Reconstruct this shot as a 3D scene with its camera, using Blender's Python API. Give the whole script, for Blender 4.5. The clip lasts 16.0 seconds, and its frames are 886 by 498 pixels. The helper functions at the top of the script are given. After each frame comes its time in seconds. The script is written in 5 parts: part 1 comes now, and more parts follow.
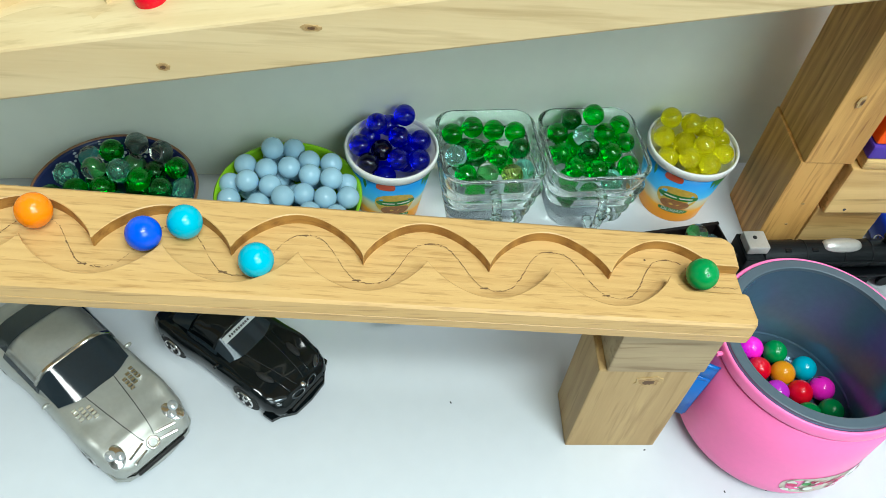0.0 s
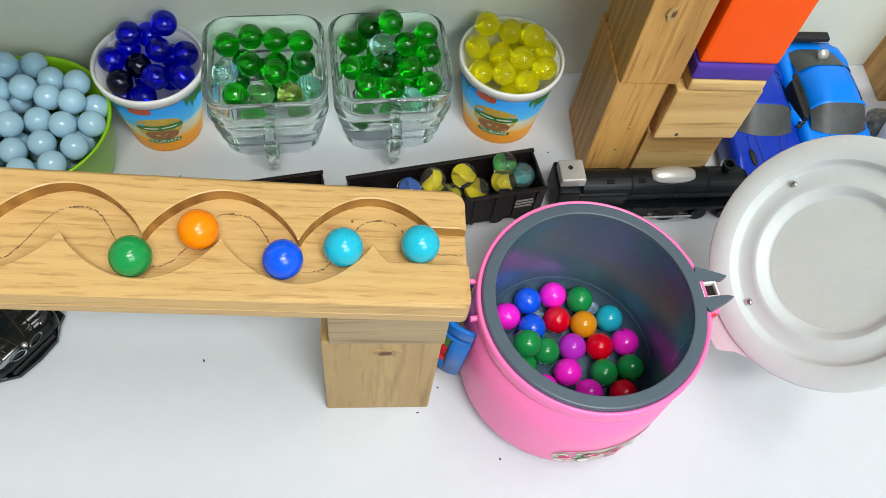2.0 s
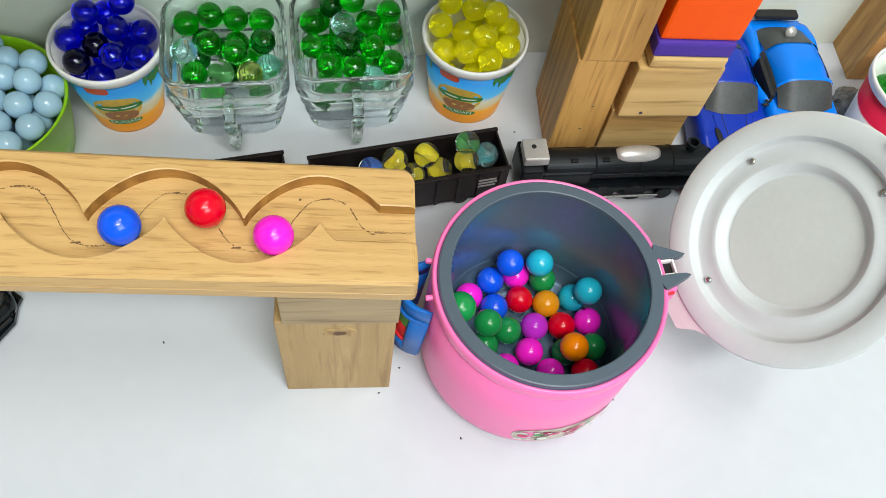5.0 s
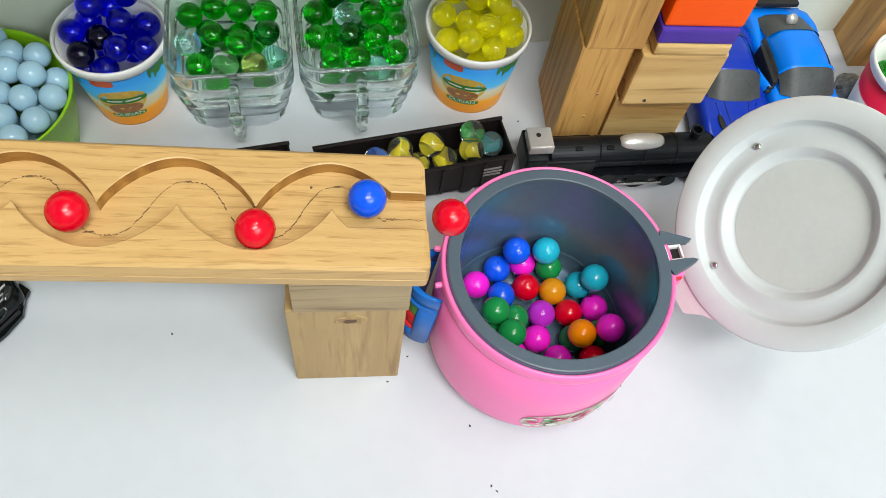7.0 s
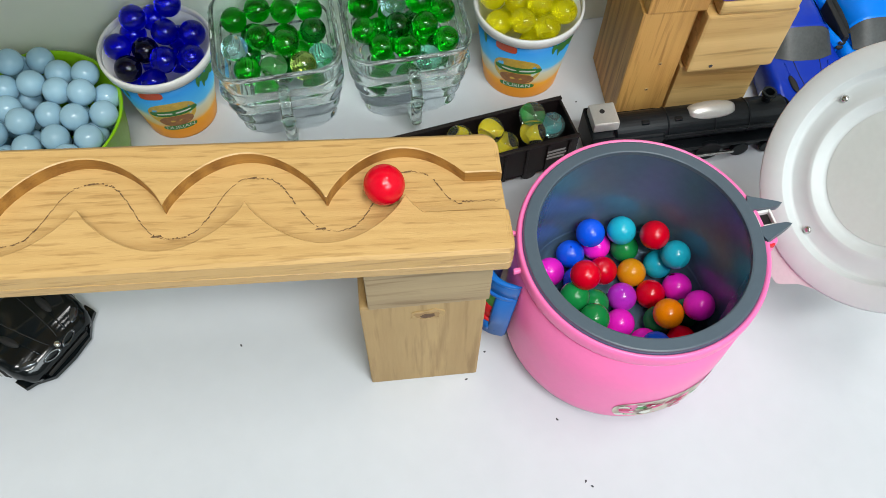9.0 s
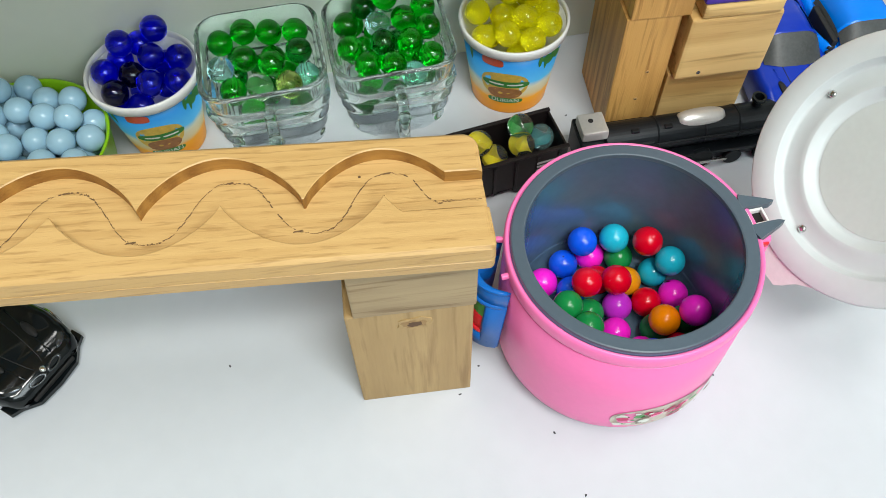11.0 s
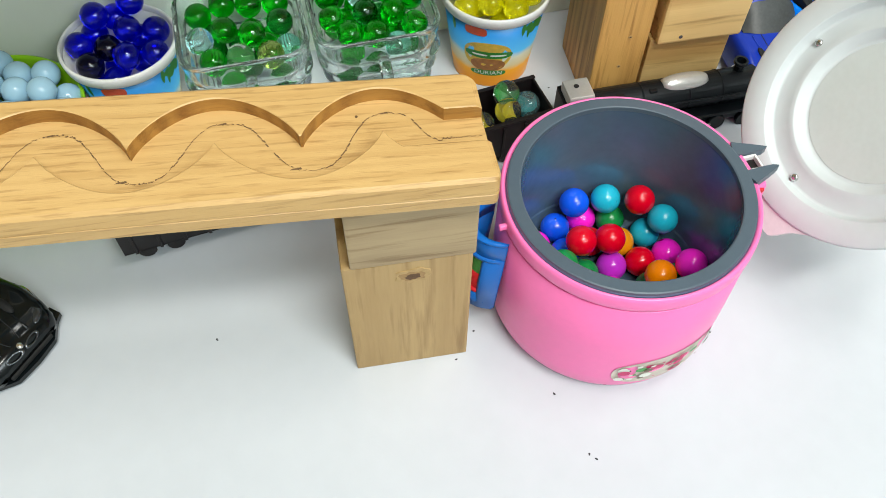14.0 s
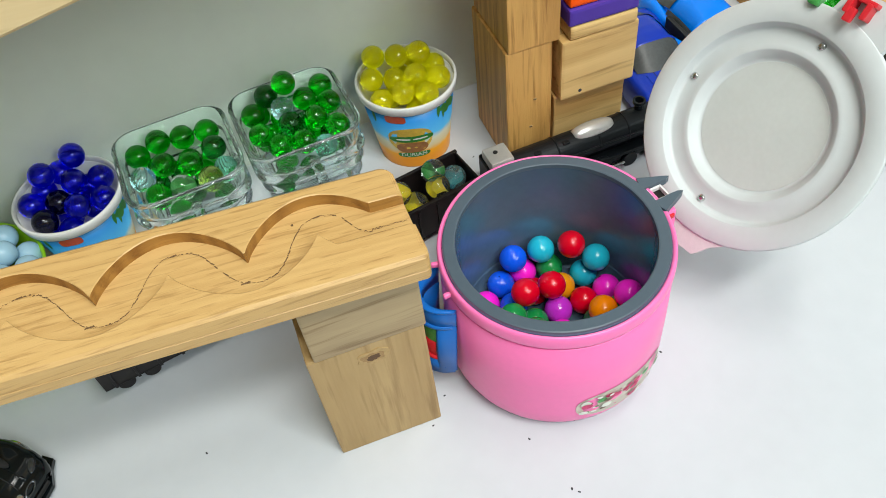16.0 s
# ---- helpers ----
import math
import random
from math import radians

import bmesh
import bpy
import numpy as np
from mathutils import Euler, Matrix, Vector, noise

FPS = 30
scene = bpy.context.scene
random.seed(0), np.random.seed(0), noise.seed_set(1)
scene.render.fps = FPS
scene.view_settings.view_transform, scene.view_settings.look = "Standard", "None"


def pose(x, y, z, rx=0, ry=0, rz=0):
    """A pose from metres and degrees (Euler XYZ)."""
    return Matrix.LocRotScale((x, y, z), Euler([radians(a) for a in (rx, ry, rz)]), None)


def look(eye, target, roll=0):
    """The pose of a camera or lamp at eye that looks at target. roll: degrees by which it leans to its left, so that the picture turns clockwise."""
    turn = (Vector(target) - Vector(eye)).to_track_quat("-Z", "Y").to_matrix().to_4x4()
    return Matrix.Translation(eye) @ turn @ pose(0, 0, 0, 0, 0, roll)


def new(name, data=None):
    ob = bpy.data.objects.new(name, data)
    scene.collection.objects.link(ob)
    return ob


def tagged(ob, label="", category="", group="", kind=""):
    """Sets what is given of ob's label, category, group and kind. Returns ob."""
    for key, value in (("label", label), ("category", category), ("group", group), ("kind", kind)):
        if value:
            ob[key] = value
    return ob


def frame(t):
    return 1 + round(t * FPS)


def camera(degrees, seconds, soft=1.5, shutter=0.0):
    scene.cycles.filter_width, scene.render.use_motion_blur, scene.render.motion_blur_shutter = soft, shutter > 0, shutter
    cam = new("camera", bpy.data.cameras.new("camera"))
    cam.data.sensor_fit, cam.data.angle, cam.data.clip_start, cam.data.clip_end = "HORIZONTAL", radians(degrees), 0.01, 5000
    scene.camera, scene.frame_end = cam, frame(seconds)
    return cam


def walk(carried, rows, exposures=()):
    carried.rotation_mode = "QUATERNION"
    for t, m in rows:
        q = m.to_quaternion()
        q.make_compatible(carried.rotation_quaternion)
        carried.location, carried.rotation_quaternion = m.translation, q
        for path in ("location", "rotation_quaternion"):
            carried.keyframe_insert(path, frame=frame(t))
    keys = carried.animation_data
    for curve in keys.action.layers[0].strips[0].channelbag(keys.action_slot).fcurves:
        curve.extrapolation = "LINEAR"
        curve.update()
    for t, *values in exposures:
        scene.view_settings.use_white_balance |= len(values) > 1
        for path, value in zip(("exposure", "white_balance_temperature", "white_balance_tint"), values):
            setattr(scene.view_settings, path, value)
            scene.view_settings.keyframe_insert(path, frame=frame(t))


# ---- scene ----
cam = camera(57.7, 16.0, 0.8)
PATH = [
    (0, (-0.126, -0.218, 0.472), (0.052, 1.024, -1.086), 7.7),
    (0.5, (-0.065, -0.199, 0.464), (0.112, 0.972, -1.148), 7.3),
    (1, (-0.021, -0.181, 0.459), (0.166, 0.916, -1.203), 8.0),
    (1.5, (0.005, -0.162, 0.451), (0.198, 0.861, -1.256), 9.4),
    (2, (0.019, -0.151, 0.45), (0.221, 0.836, -1.278), 10.4),
    (2.5, (0.028, -0.149, 0.448), (0.236, 0.829, -1.285), 10.9),
    (3, (0.031, -0.147, 0.449), (0.242, 0.821, -1.288), 11.0),
    (3.5, (0.033, -0.148, 0.452), (0.248, 0.817, -1.287), 11.2),
    (4, (0.038, -0.15, 0.451), (0.252, 0.813, -1.289), 11.1),
    (6.5, (0.035, -0.156, 0.446), (0.266, 0.783, -1.304), 11.7),
    (7, (0.031, -0.157, 0.447), (0.262, 0.785, -1.302), 11.4),
    (7.5, (0.022, -0.158, 0.442), (0.25, 0.787, -1.306), 10.5),
    (8, (0.019, -0.157, 0.43), (0.229, 0.79, -1.319), 8.6),
    (8.5, (0.021, -0.156, 0.429), (0.195, 0.793, -1.323), 5.4),
    (9, (0.016, -0.156, 0.423), (0.148, 0.818, -1.319), 1.7),
    (9.2, (0.01, -0.156, 0.418), (0.138, 0.825, -1.32), 1.2),
    (11.3, (0.027, -0.170, 0.407), (0.150, 0.900, -1.277), -1.6),
    (11.5, (0.026, -0.171, 0.406), (0.161, 0.893, -1.283), -1.5),
    (12, (0.015, -0.175, 0.407), (0.195, 0.909, -1.264), 1.1),
    (12.5, (0.008, -0.177, 0.395), (0.202, 0.928, -1.262), 1.5),
    (13, (0.004, -0.182, 0.384), (0.19, 0.919, -1.275), 0.7),
    (13.5, (0.01, -0.181, 0.384), (0.211, 0.919, -1.275), 0.9),
    (14, (0.008, -0.19, 0.383), (0.22, 0.92, -1.267), 1.0),
    (14.5, (0.004, -0.2, 0.392), (0.23, 0.935, -1.239), -0.5),
    (15, (0.008, -0.198, 0.4), (0.246, 0.965, -1.21), -3.8),
    (15.5, (0.006, -0.212, 0.414), (0.245, 0.979, -1.175), -7.2),
    (16, (0.02, -0.21, 0.41), (0.324, 1.015, -1.141), -7.9),
]
walk(cam, [(t, look(eye, target, roll)) for t, eye, target, roll in PATH], [(0.0, 0.15, 6050, 0), (0.6, 0.10, 6300, 6), (1.5, 0.0, 6500, 10), (7.0, 0.0, 6500, 10), (9.0, -0.08, 6450, 10), (12.5, 0.06, 6500, 8), (14.0, 0.08, 6550, 8), (15.0, 0.0, 6550, 8), (16.0, -0.05, 6550, 8)])


# ---- light ----
world = bpy.data.worlds.new("world")
scene.world = world
world.use_nodes = True
world.node_tree.nodes["Background"].inputs[0].default_value = (0.85, 0.93, 1.0, 1)
world.node_tree.nodes["Background"].inputs[1].default_value = 0.3


def area_lamp(name, eye, target, wide, high, watts, colour):
    data = bpy.data.lights.new(name, "AREA")
    data.shape, data.size, data.size_y, data.energy, data.color = "RECTANGLE", wide, high, watts, colour
    ob = new(name, data)
    ob.matrix_world = look(eye, target)
    return ob


area_lamp("ceiling_lamp", (0.25, -0.84, 1.92), (0.05, 0.10, 0.0), 0.95, 0.20, 26.5, (1.0, 0.995, 0.95))
# added overhead fill, no known source: lights the pot's inside and the rail top
area_lamp("ceiling_lamp_over", (0.34, -0.12, 1.98), (0.15, 0.05, 0.0), 0.9, 0.20, 10.5, (1.0, 0.995, 0.96))
# added cool fill from front right for the back wall and cups, no window there
area_lamp("window_light", (0.70, -1.30, 1.45), (0.1, 0.2, 0.1), 1.1, 0.7, 22.0, (0.86, 0.97, 1.0))
scene.view_settings.exposure = 0.0


# ---- materials ----
def mat(name, colour, rough=0.4, metal=0.0, spread=0.06, scale=60.0, bump=0.0, bump_scale=300.0, coat=0.0, transmission=0.0, ior=1.45,
        spec=0.5, alpha=1.0):
    """A principled surface with two scales of uneven colour and a fine relief."""
    m = bpy.data.materials.new(name)
    m.use_nodes = True
    n, l = m.node_tree.nodes, m.node_tree.links
    b = n["Principled BSDF"]
    b.inputs["Roughness"].default_value, b.inputs["Metallic"].default_value = rough, metal
    b.inputs["Coat Weight"].default_value, b.inputs["Transmission Weight"].default_value = coat, transmission
    b.inputs["IOR"].default_value, b.inputs["Specular IOR Level"].default_value = ior, spec
    b.inputs["Base Color"].default_value = (*colour, 1)
    b.inputs["Alpha"].default_value = alpha
    if spread:
        co = n.new("ShaderNodeTexCoord")
        a, c = n.new("ShaderNodeTexNoise"), n.new("ShaderNodeTexNoise")
        a.inputs["Scale"].default_value, c.inputs["Scale"].default_value = scale, scale * 9
        a.inputs["Detail"].default_value = 4
        mix = n.new("ShaderNodeMix")
        mix.inputs[0].default_value = 0.4
        l.new(co.outputs["Object"], a.inputs["Vector"]), l.new(co.outputs["Object"], c.inputs["Vector"])
        l.new(a.outputs["Fac"], mix.inputs[2]), l.new(c.outputs["Fac"], mix.inputs[3])
        ramp = n.new("ShaderNodeValToRGB")
        ramp.color_ramp.elements[0].position, ramp.color_ramp.elements[1].position = 0.3, 0.7
        ramp.color_ramp.elements[0].color = (*[v * (1 - spread) for v in colour], 1)
        ramp.color_ramp.elements[1].color = (*[min(1, v * (1 + spread)) for v in colour], 1)
        l.new(mix.outputs[0], ramp.inputs[0]), l.new(ramp.outputs[0], b.inputs["Base Color"])
    if bump:
        co = n.new("ShaderNodeTexCoord")
        t, bp = n.new("ShaderNodeTexNoise"), n.new("ShaderNodeBump")
        t.inputs["Scale"].default_value, t.inputs["Detail"].default_value = bump_scale, 3
        bp.inputs["Strength"].default_value, bp.inputs["Distance"].default_value = bump, 0.0006
        l.new(co.outputs["Object"], t.inputs["Vector"]), l.new(t.outputs["Fac"], bp.inputs["Height"]), l.new(bp.outputs[0], b.inputs["Normal"])
    return m


def wood(name, light, dark, along="X", rings=70.0, rough=0.5, contrast=0.5, streaks=0.55):
    """Planed pine: stretched grain bands, fine fibres, some darker streaks."""
    m = bpy.data.materials.new(name)
    m.use_nodes = True
    n, l = m.node_tree.nodes, m.node_tree.links
    b = n["Principled BSDF"]
    co, mp = n.new("ShaderNodeTexCoord"), n.new("ShaderNodeMapping")
    k = {"X": (0.06, 1, 1), "Y": (1, 0.06, 1), "Z": (1, 1, 0.06)}[along]
    mp.inputs["Scale"].default_value = k
    l.new(co.outputs["Object"], mp.inputs["Vector"])
    warp = n.new("ShaderNodeTexNoise")
    warp.inputs["Scale"].default_value, warp.inputs["Detail"].default_value = rings, 5
    warp.inputs["Distortion"].default_value = 0.6
    l.new(mp.outputs[0], warp.inputs["Vector"])
    fib = n.new("ShaderNodeTexNoise")
    fib.inputs["Scale"].default_value, fib.inputs["Detail"].default_value = rings * 14, 3
    l.new(mp.outputs[0], fib.inputs["Vector"])
    blotch = n.new("ShaderNodeTexNoise")
    blotch.inputs["Scale"].default_value, blotch.inputs["Detail"].default_value = 22, 3
    l.new(co.outputs["Object"], blotch.inputs["Vector"])
    wave = n.new("ShaderNodeTexWave")
    wave.wave_type, wave.bands_direction = "BANDS", "Y" if along != "Y" else "X"
    wave.inputs["Scale"].default_value, wave.inputs["Distortion"].default_value = rings * 0.33, 11.0
    wave.inputs["Detail"].default_value, wave.inputs["Detail Scale"].default_value = 3, 0.8
    l.new(mp.outputs[0], wave.inputs["Vector"])

    def mixed(f, a, c):
        x = n.new("ShaderNodeMix")
        x.inputs[0].default_value = f
        l.new(a, x.inputs[2]), l.new(c, x.inputs[3])
        return x.outputs[0]

    v = mixed(0.35, mixed(0.28, warp.outputs["Fac"], wave.outputs["Fac"]), mixed(0.5, fib.outputs["Fac"], blotch.outputs["Fac"]))
    ramp = n.new("ShaderNodeValToRGB")
    e = ramp.color_ramp.elements
    e[0].position, e[1].position = 0.5 - 0.22 / max(contrast, 0.1) * 0.5, 0.62
    e[0].color, e[1].color = (*dark, 1), (*light, 1)
    line = n.new("ShaderNodeTexNoise")
    line.inputs["Scale"].default_value, line.inputs["Detail"].default_value = rings * 3.5, 6
    l.new(mp.outputs[0], line.inputs["Vector"])
    streak = n.new("ShaderNodeValToRGB")
    streak.color_ramp.elements[0].position, streak.color_ramp.elements[1].position = 0.30, 0.46
    streak.color_ramp.elements[0].color, streak.color_ramp.elements[1].color = (0.62, 0.55, 0.46, 1), (1, 1, 1, 1)
    l.new(line.outputs["Fac"], streak.inputs[0])
    tint = n.new("ShaderNodeMix")
    tint.data_type, tint.blend_type = "RGBA", "MULTIPLY"
    tint.inputs[0].default_value = streaks
    l.new(v, ramp.inputs[0]), l.new(ramp.outputs[0], tint.inputs[6]), l.new(streak.outputs[0], tint.inputs[7]), l.new(tint.outputs[2], b.inputs["Base Color"])
    b.inputs["Roughness"].default_value = rough
    bp = n.new("ShaderNodeBump")
    bp.inputs["Strength"].default_value, bp.inputs["Distance"].default_value = 0.25, 0.0004
    l.new(fib.outputs["Fac"], bp.inputs["Height"]), l.new(bp.outputs[0], b.inputs["Normal"])
    return m


def banded(name, stops, low, high, rough=0.3):
    """A printed wrap whose colour follows the height on the cup, with soft uneven borders."""
    m = bpy.data.materials.new(name)
    m.use_nodes = True
    n, l = m.node_tree.nodes, m.node_tree.links
    b = n["Principled BSDF"]
    co, sep, noi = n.new("ShaderNodeTexCoord"), n.new("ShaderNodeSeparateXYZ"), n.new("ShaderNodeTexNoise")
    noi.inputs["Scale"].default_value, noi.inputs["Detail"].default_value = 70, 4
    l.new(co.outputs["Object"], sep.inputs[0]), l.new(co.outputs["Object"], noi.inputs["Vector"])
    mr, ad = n.new("ShaderNodeMapRange"), n.new("ShaderNodeMath")
    mr.inputs["From Min"].default_value, mr.inputs["From Max"].default_value = low, high
    ad.operation = "MULTIPLY_ADD"
    ad.inputs[1].default_value = 0.12
    l.new(sep.outputs["Z"], mr.inputs["Value"]), l.new(noi.outputs["Fac"], ad.inputs[0]), l.new(mr.outputs[0], ad.inputs[2])
    ramp = n.new("ShaderNodeValToRGB")
    e = ramp.color_ramp.elements
    while len(e) < len(stops):
        e.new(0.5)
    for el, (p, c) in zip(e, stops):
        el.position, el.color = min(1, p * 0.94 + 0.06), (*c, 1)
    l.new(ad.outputs[0], ramp.inputs[0]), l.new(ramp.outputs[0], b.inputs["Base Color"])
    b.inputs["Roughness"].default_value = rough
    return m


M_TABLE = mat("white_laminate", (0.565, 0.595, 0.63), 0.36, spec=0.18, spread=0.03, scale=8, bump=0.05, bump_scale=500)
M_WALL = mat("wall_paint", (0.71, 0.75, 0.65), 0.45, spread=0.04, scale=6, bump=0.1, bump_scale=220)
M_ROOM = mat("room_bounce_grey", (0.36, 0.365, 0.35), 0.8, spread=0.03, scale=3)
M_RAIL = wood("rail_pine", (0.60, 0.38, 0.145), (0.515, 0.31, 0.108), "X", 170, 0.42, contrast=0.48, streaks=0.75)
# groove side walls: darker and redder than the rail's pine
M_GROOVE = wood("groove_wall_dark", (0.42, 0.21, 0.045), (0.22, 0.09, 0.016), "X", 120, 0.5)
M_LEG = wood("leg_pine", (0.48, 0.325, 0.14), (0.35, 0.22, 0.085), "Z", 55, 0.55, streaks=0.8)
M_LEGTOP = wood("grey_pine", (0.44, 0.33, 0.18), (0.31, 0.22, 0.12), "X", 80, 0.6, streaks=0.9)
M_BOARD = wood("upper_board_pine", (0.70, 0.55, 0.31), (0.60, 0.44, 0.22), "X", 45, 0.5)
M_POST = wood("post_timber", (0.63, 0.35, 0.10), (0.39, 0.19, 0.045), "Z", 95, 0.5, contrast=0.6, streaks=1.0)
M_BLOCK = wood("block_pine", (0.74, 0.50, 0.20), (0.54, 0.325, 0.11), "X", 60, 0.5, contrast=0.7, streaks=0.9)
M_KNOT = mat("knot_wood", (0.11, 0.055, 0.022), 0.6, spread=0.4, scale=300)
M_PENCIL = mat("pencil_mark", (0.15, 0.085, 0.036), 0.8, spread=0.5, scale=900)
M_PINK = mat("pink_plastic", (0.97, 0.19, 0.47), 0.32, spread=0.03, scale=30)
M_GREY = mat("grey_plastic", (0.075, 0.105, 0.135), 0.4, spread=0.06, scale=50)
M_LINER = mat("dark_liner", (0.105, 0.175, 0.25), 0.27, metal=0.4, spread=0.12, scale=25)
M_LID = mat("white_lid_plastic", (0.585, 0.625, 0.63), 0.5, spread=0.03, scale=20)
M_LIDIN = mat("cream_lid_disc", (0.565, 0.595, 0.575), 0.4, spread=0.04, scale=40)
M_BLUE = mat("blue_plastic", (0.006, 0.14, 0.52), 0.3, spread=0.05)
M_REDP = mat("red_plastic", (0.62, 0.02, 0.03), 0.3)
M_GREENP = mat("green_plastic", (0.05, 0.28, 0.06), 0.35, spread=0.3, scale=300)
M_WHITE = mat("white_plastic", (0.78, 0.78, 0.76), 0.35, spread=0.03)
M_STEEL = mat("steel_screw", (0.55, 0.55, 0.53), 0.25, metal=1.0)
M_SILVERPLASTIC = mat("silver_plastic", (0.50, 0.50, 0.48), 0.3, metal=0.45, spread=0.08)
M_CHROME = mat("chrome_trim", (0.75, 0.74, 0.72), 0.16, metal=1.0, spread=0.05)
M_LIME = mat("lime_plastic", (0.28, 0.60, 0.01), 0.3, spread=0.05)
M_PALE = mat("pale_blue_ball", (0.36, 0.58, 0.72), 0.16, spread=0.02)
M_BLACK = mat("black_gloss", (0.003, 0.005, 0.006), 0.12, spread=0.1)
M_TRAIN = mat("black_train_plastic", (0.005, 0.007, 0.009), 0.38, spec=0.25, spread=0.3, scale=120)
M_WAGON = mat("brown_black_plastic", (0.010, 0.007, 0.007), 0.4, spread=0.25, scale=120)
M_SILVER = mat("silver_car_paint", (0.40, 0.41, 0.38), 0.33, metal=0.5, spread=0.08, scale=40)
M_CARGLASS = mat("tinted_window", (0.015, 0.022, 0.028), 0.08, spread=0.1)
M_GREYGLASS = mat("grey_window", (0.055, 0.06, 0.06), 0.38, spec=0.3, spread=0.3, scale=60)
M_TYRE = mat("tyre_rubber", (0.012, 0.012, 0.012), 0.7)
M_CARBLUE = mat("blue_car_paint", (0.0, 0.19, 0.80), 0.25, spread=0.04, spec=0.35)
M_CARNAVY = mat("navy_car_paint", (0.004, 0.03, 0.36), 0.28, spread=0.06, spec=0.35)
M_ORANGE = mat("orange_block", (0.95, 0.095, 0.0), 0.45, spread=0.03, spec=0.25)
M_PURPLE = mat("purple_block", (0.075, 0.035, 0.32), 0.45, spread=0.05, spec=0.25)
M_STONE = mat("grey_stone", (0.25, 0.24, 0.21), 0.8, spread=0.7, scale=260, bump=0.6)
M_GLASS = mat("pressed_glass", (0.89, 0.98, 0.94), 0.04, spread=0, transmission=0.98, ior=1.30, spec=0.9)
M_SPECK = mat("speck", (0.06, 0.06, 0.07), 0.9, spread=0.3)
M_PAPER = mat("sticker_paper", (0.58, 0.52, 0.45), 0.6, spread=0.15, scale=200)
M_PRINTG = mat("print_green", (0.03, 0.22, 0.03), 0.4)
M_PRINTW = mat("print_white", (0.75, 0.78, 0.70), 0.4)
M_PRINTB = mat("print_brown", (0.35, 0.14, 0.04), 0.4, spread=0.3, scale=300)
M_PRINTY = mat("print_yellow", (0.70, 0.45, 0.06), 0.4, spread=0.2, scale=300)
M_CUP = banded("durian_wrap", [(0.0, (0.90, 0.32, 0.005)), (0.13, (0.92, 0.38, 0.01)), (0.20, (0.66, 0.52, 0.28)), (0.34, (0.62, 0.60, 0.46)),
                              (0.44, (0.10, 0.45, 0.78)), (0.80, (0.02, 0.26, 0.68)), (1.0, (0.05, 0.35, 0.75))], 0.008, 0.062)
M_REDCUP = banded("red_wrap", [(0.0, (0.75, 0.74, 0.72)), (0.48, (0.75, 0.74, 0.72)), (0.52, (0.65, 0.01, 0.05)), (1.0, (0.68, 0.01, 0.06))], 0.008, 0.062)
M_PLATE = mat("patterned_plate", (0.02, 0.03, 0.10), 0.2, spread=0.1)
M_PLATERIM = mat("brown_plate_rim", (0.20, 0.10, 0.05), 0.3)
M_PLATEDOT = mat("plate_flower", (0.55, 0.60, 0.68), 0.25, spread=0.2)


def paint(name, colour):
    """Brushed gloss paint with a few tiny dark chips."""
    m = mat(name, colour, 0.2, spread=0.07, scale=120, bump=0.05, bump_scale=500, spec=0.5)
    n, l = m.node_tree.nodes, m.node_tree.links
    b = n["Principled BSDF"]
    base = b.inputs["Base Color"].links[0].from_socket
    co, chip, ramp, mul = n.new("ShaderNodeTexCoord"), n.new("ShaderNodeTexNoise"), n.new("ShaderNodeValToRGB"), n.new("ShaderNodeMix")
    info, add = n.new("ShaderNodeObjectInfo"), n.new("ShaderNodeVectorMath")
    l.new(co.outputs["Object"], add.inputs[0]), l.new(info.outputs["Random"], add.inputs[1])
    chip.inputs["Scale"].default_value, chip.inputs["Detail"].default_value = 190, 1
    ramp.color_ramp.elements[0].position, ramp.color_ramp.elements[1].position = 0.20, 0.25
    ramp.color_ramp.elements[0].color = (0.16, 0.10, 0.06, 1)
    mul.data_type, mul.blend_type = "RGBA", "MULTIPLY"
    mul.inputs[0].default_value = 1.0
    l.new(add.outputs[0], chip.inputs["Vector"]), l.new(chip.outputs["Fac"], ramp.inputs[0])
    l.new(base, mul.inputs[6]), l.new(ramp.outputs[0], mul.inputs[7]), l.new(mul.outputs[2], b.inputs["Base Color"])
    return m


BALLS = {"red": paint("red_ball_paint", (0.68, 0.0, 0.016)), "blue": paint("blue_ball_paint", (0.004, 0.09, 0.75)),
         "cyan": paint("cyan_ball_paint", (0.015, 0.44, 0.60)), "orange": paint("orange_ball_paint", (0.92, 0.24, 0.0)),
         "green": paint("green_ball_paint", (0.010, 0.26, 0.06)), "magenta": paint("magenta_ball_paint", (0.95, 0.015, 0.62)),
         "purple": paint("purple_ball_paint", (0.55, 0.03, 0.62)), "amber": paint("amber_ball_paint", (0.78, 0.30, 0.006))}


def marble_glass(name, colour, clear=0.9, ior=1.48):
    return mat(name, colour, 0.02, spread=0.05, scale=90, transmission=clear, ior=ior, spec=0.6)


G_GREEN = marble_glass("green_marble_glass", (0.004, 0.58, 0.008), 0.94)
G_DEEP = marble_glass("deep_green_marble_glass", (0.004, 0.26, 0.02), 0.95)
G_AQUA = marble_glass("aqua_marble_glass", (0.62, 0.96, 0.94), 0.92)
G_BLUE = marble_glass("blue_marble_glass", (0.001, 0.004, 0.80), 0.94)
G_NAVY = marble_glass("navy_marble_glass", (0.002, 0.003, 0.05), 0.9)
G_YELLOW = marble_glass("yellow_marble_glass", (1.0, 0.93, 0.010), 0.78, 1.42)
G_CLEAR = marble_glass("clear_green_marble_glass", (0.92, 0.97, 0.88), 0.98)
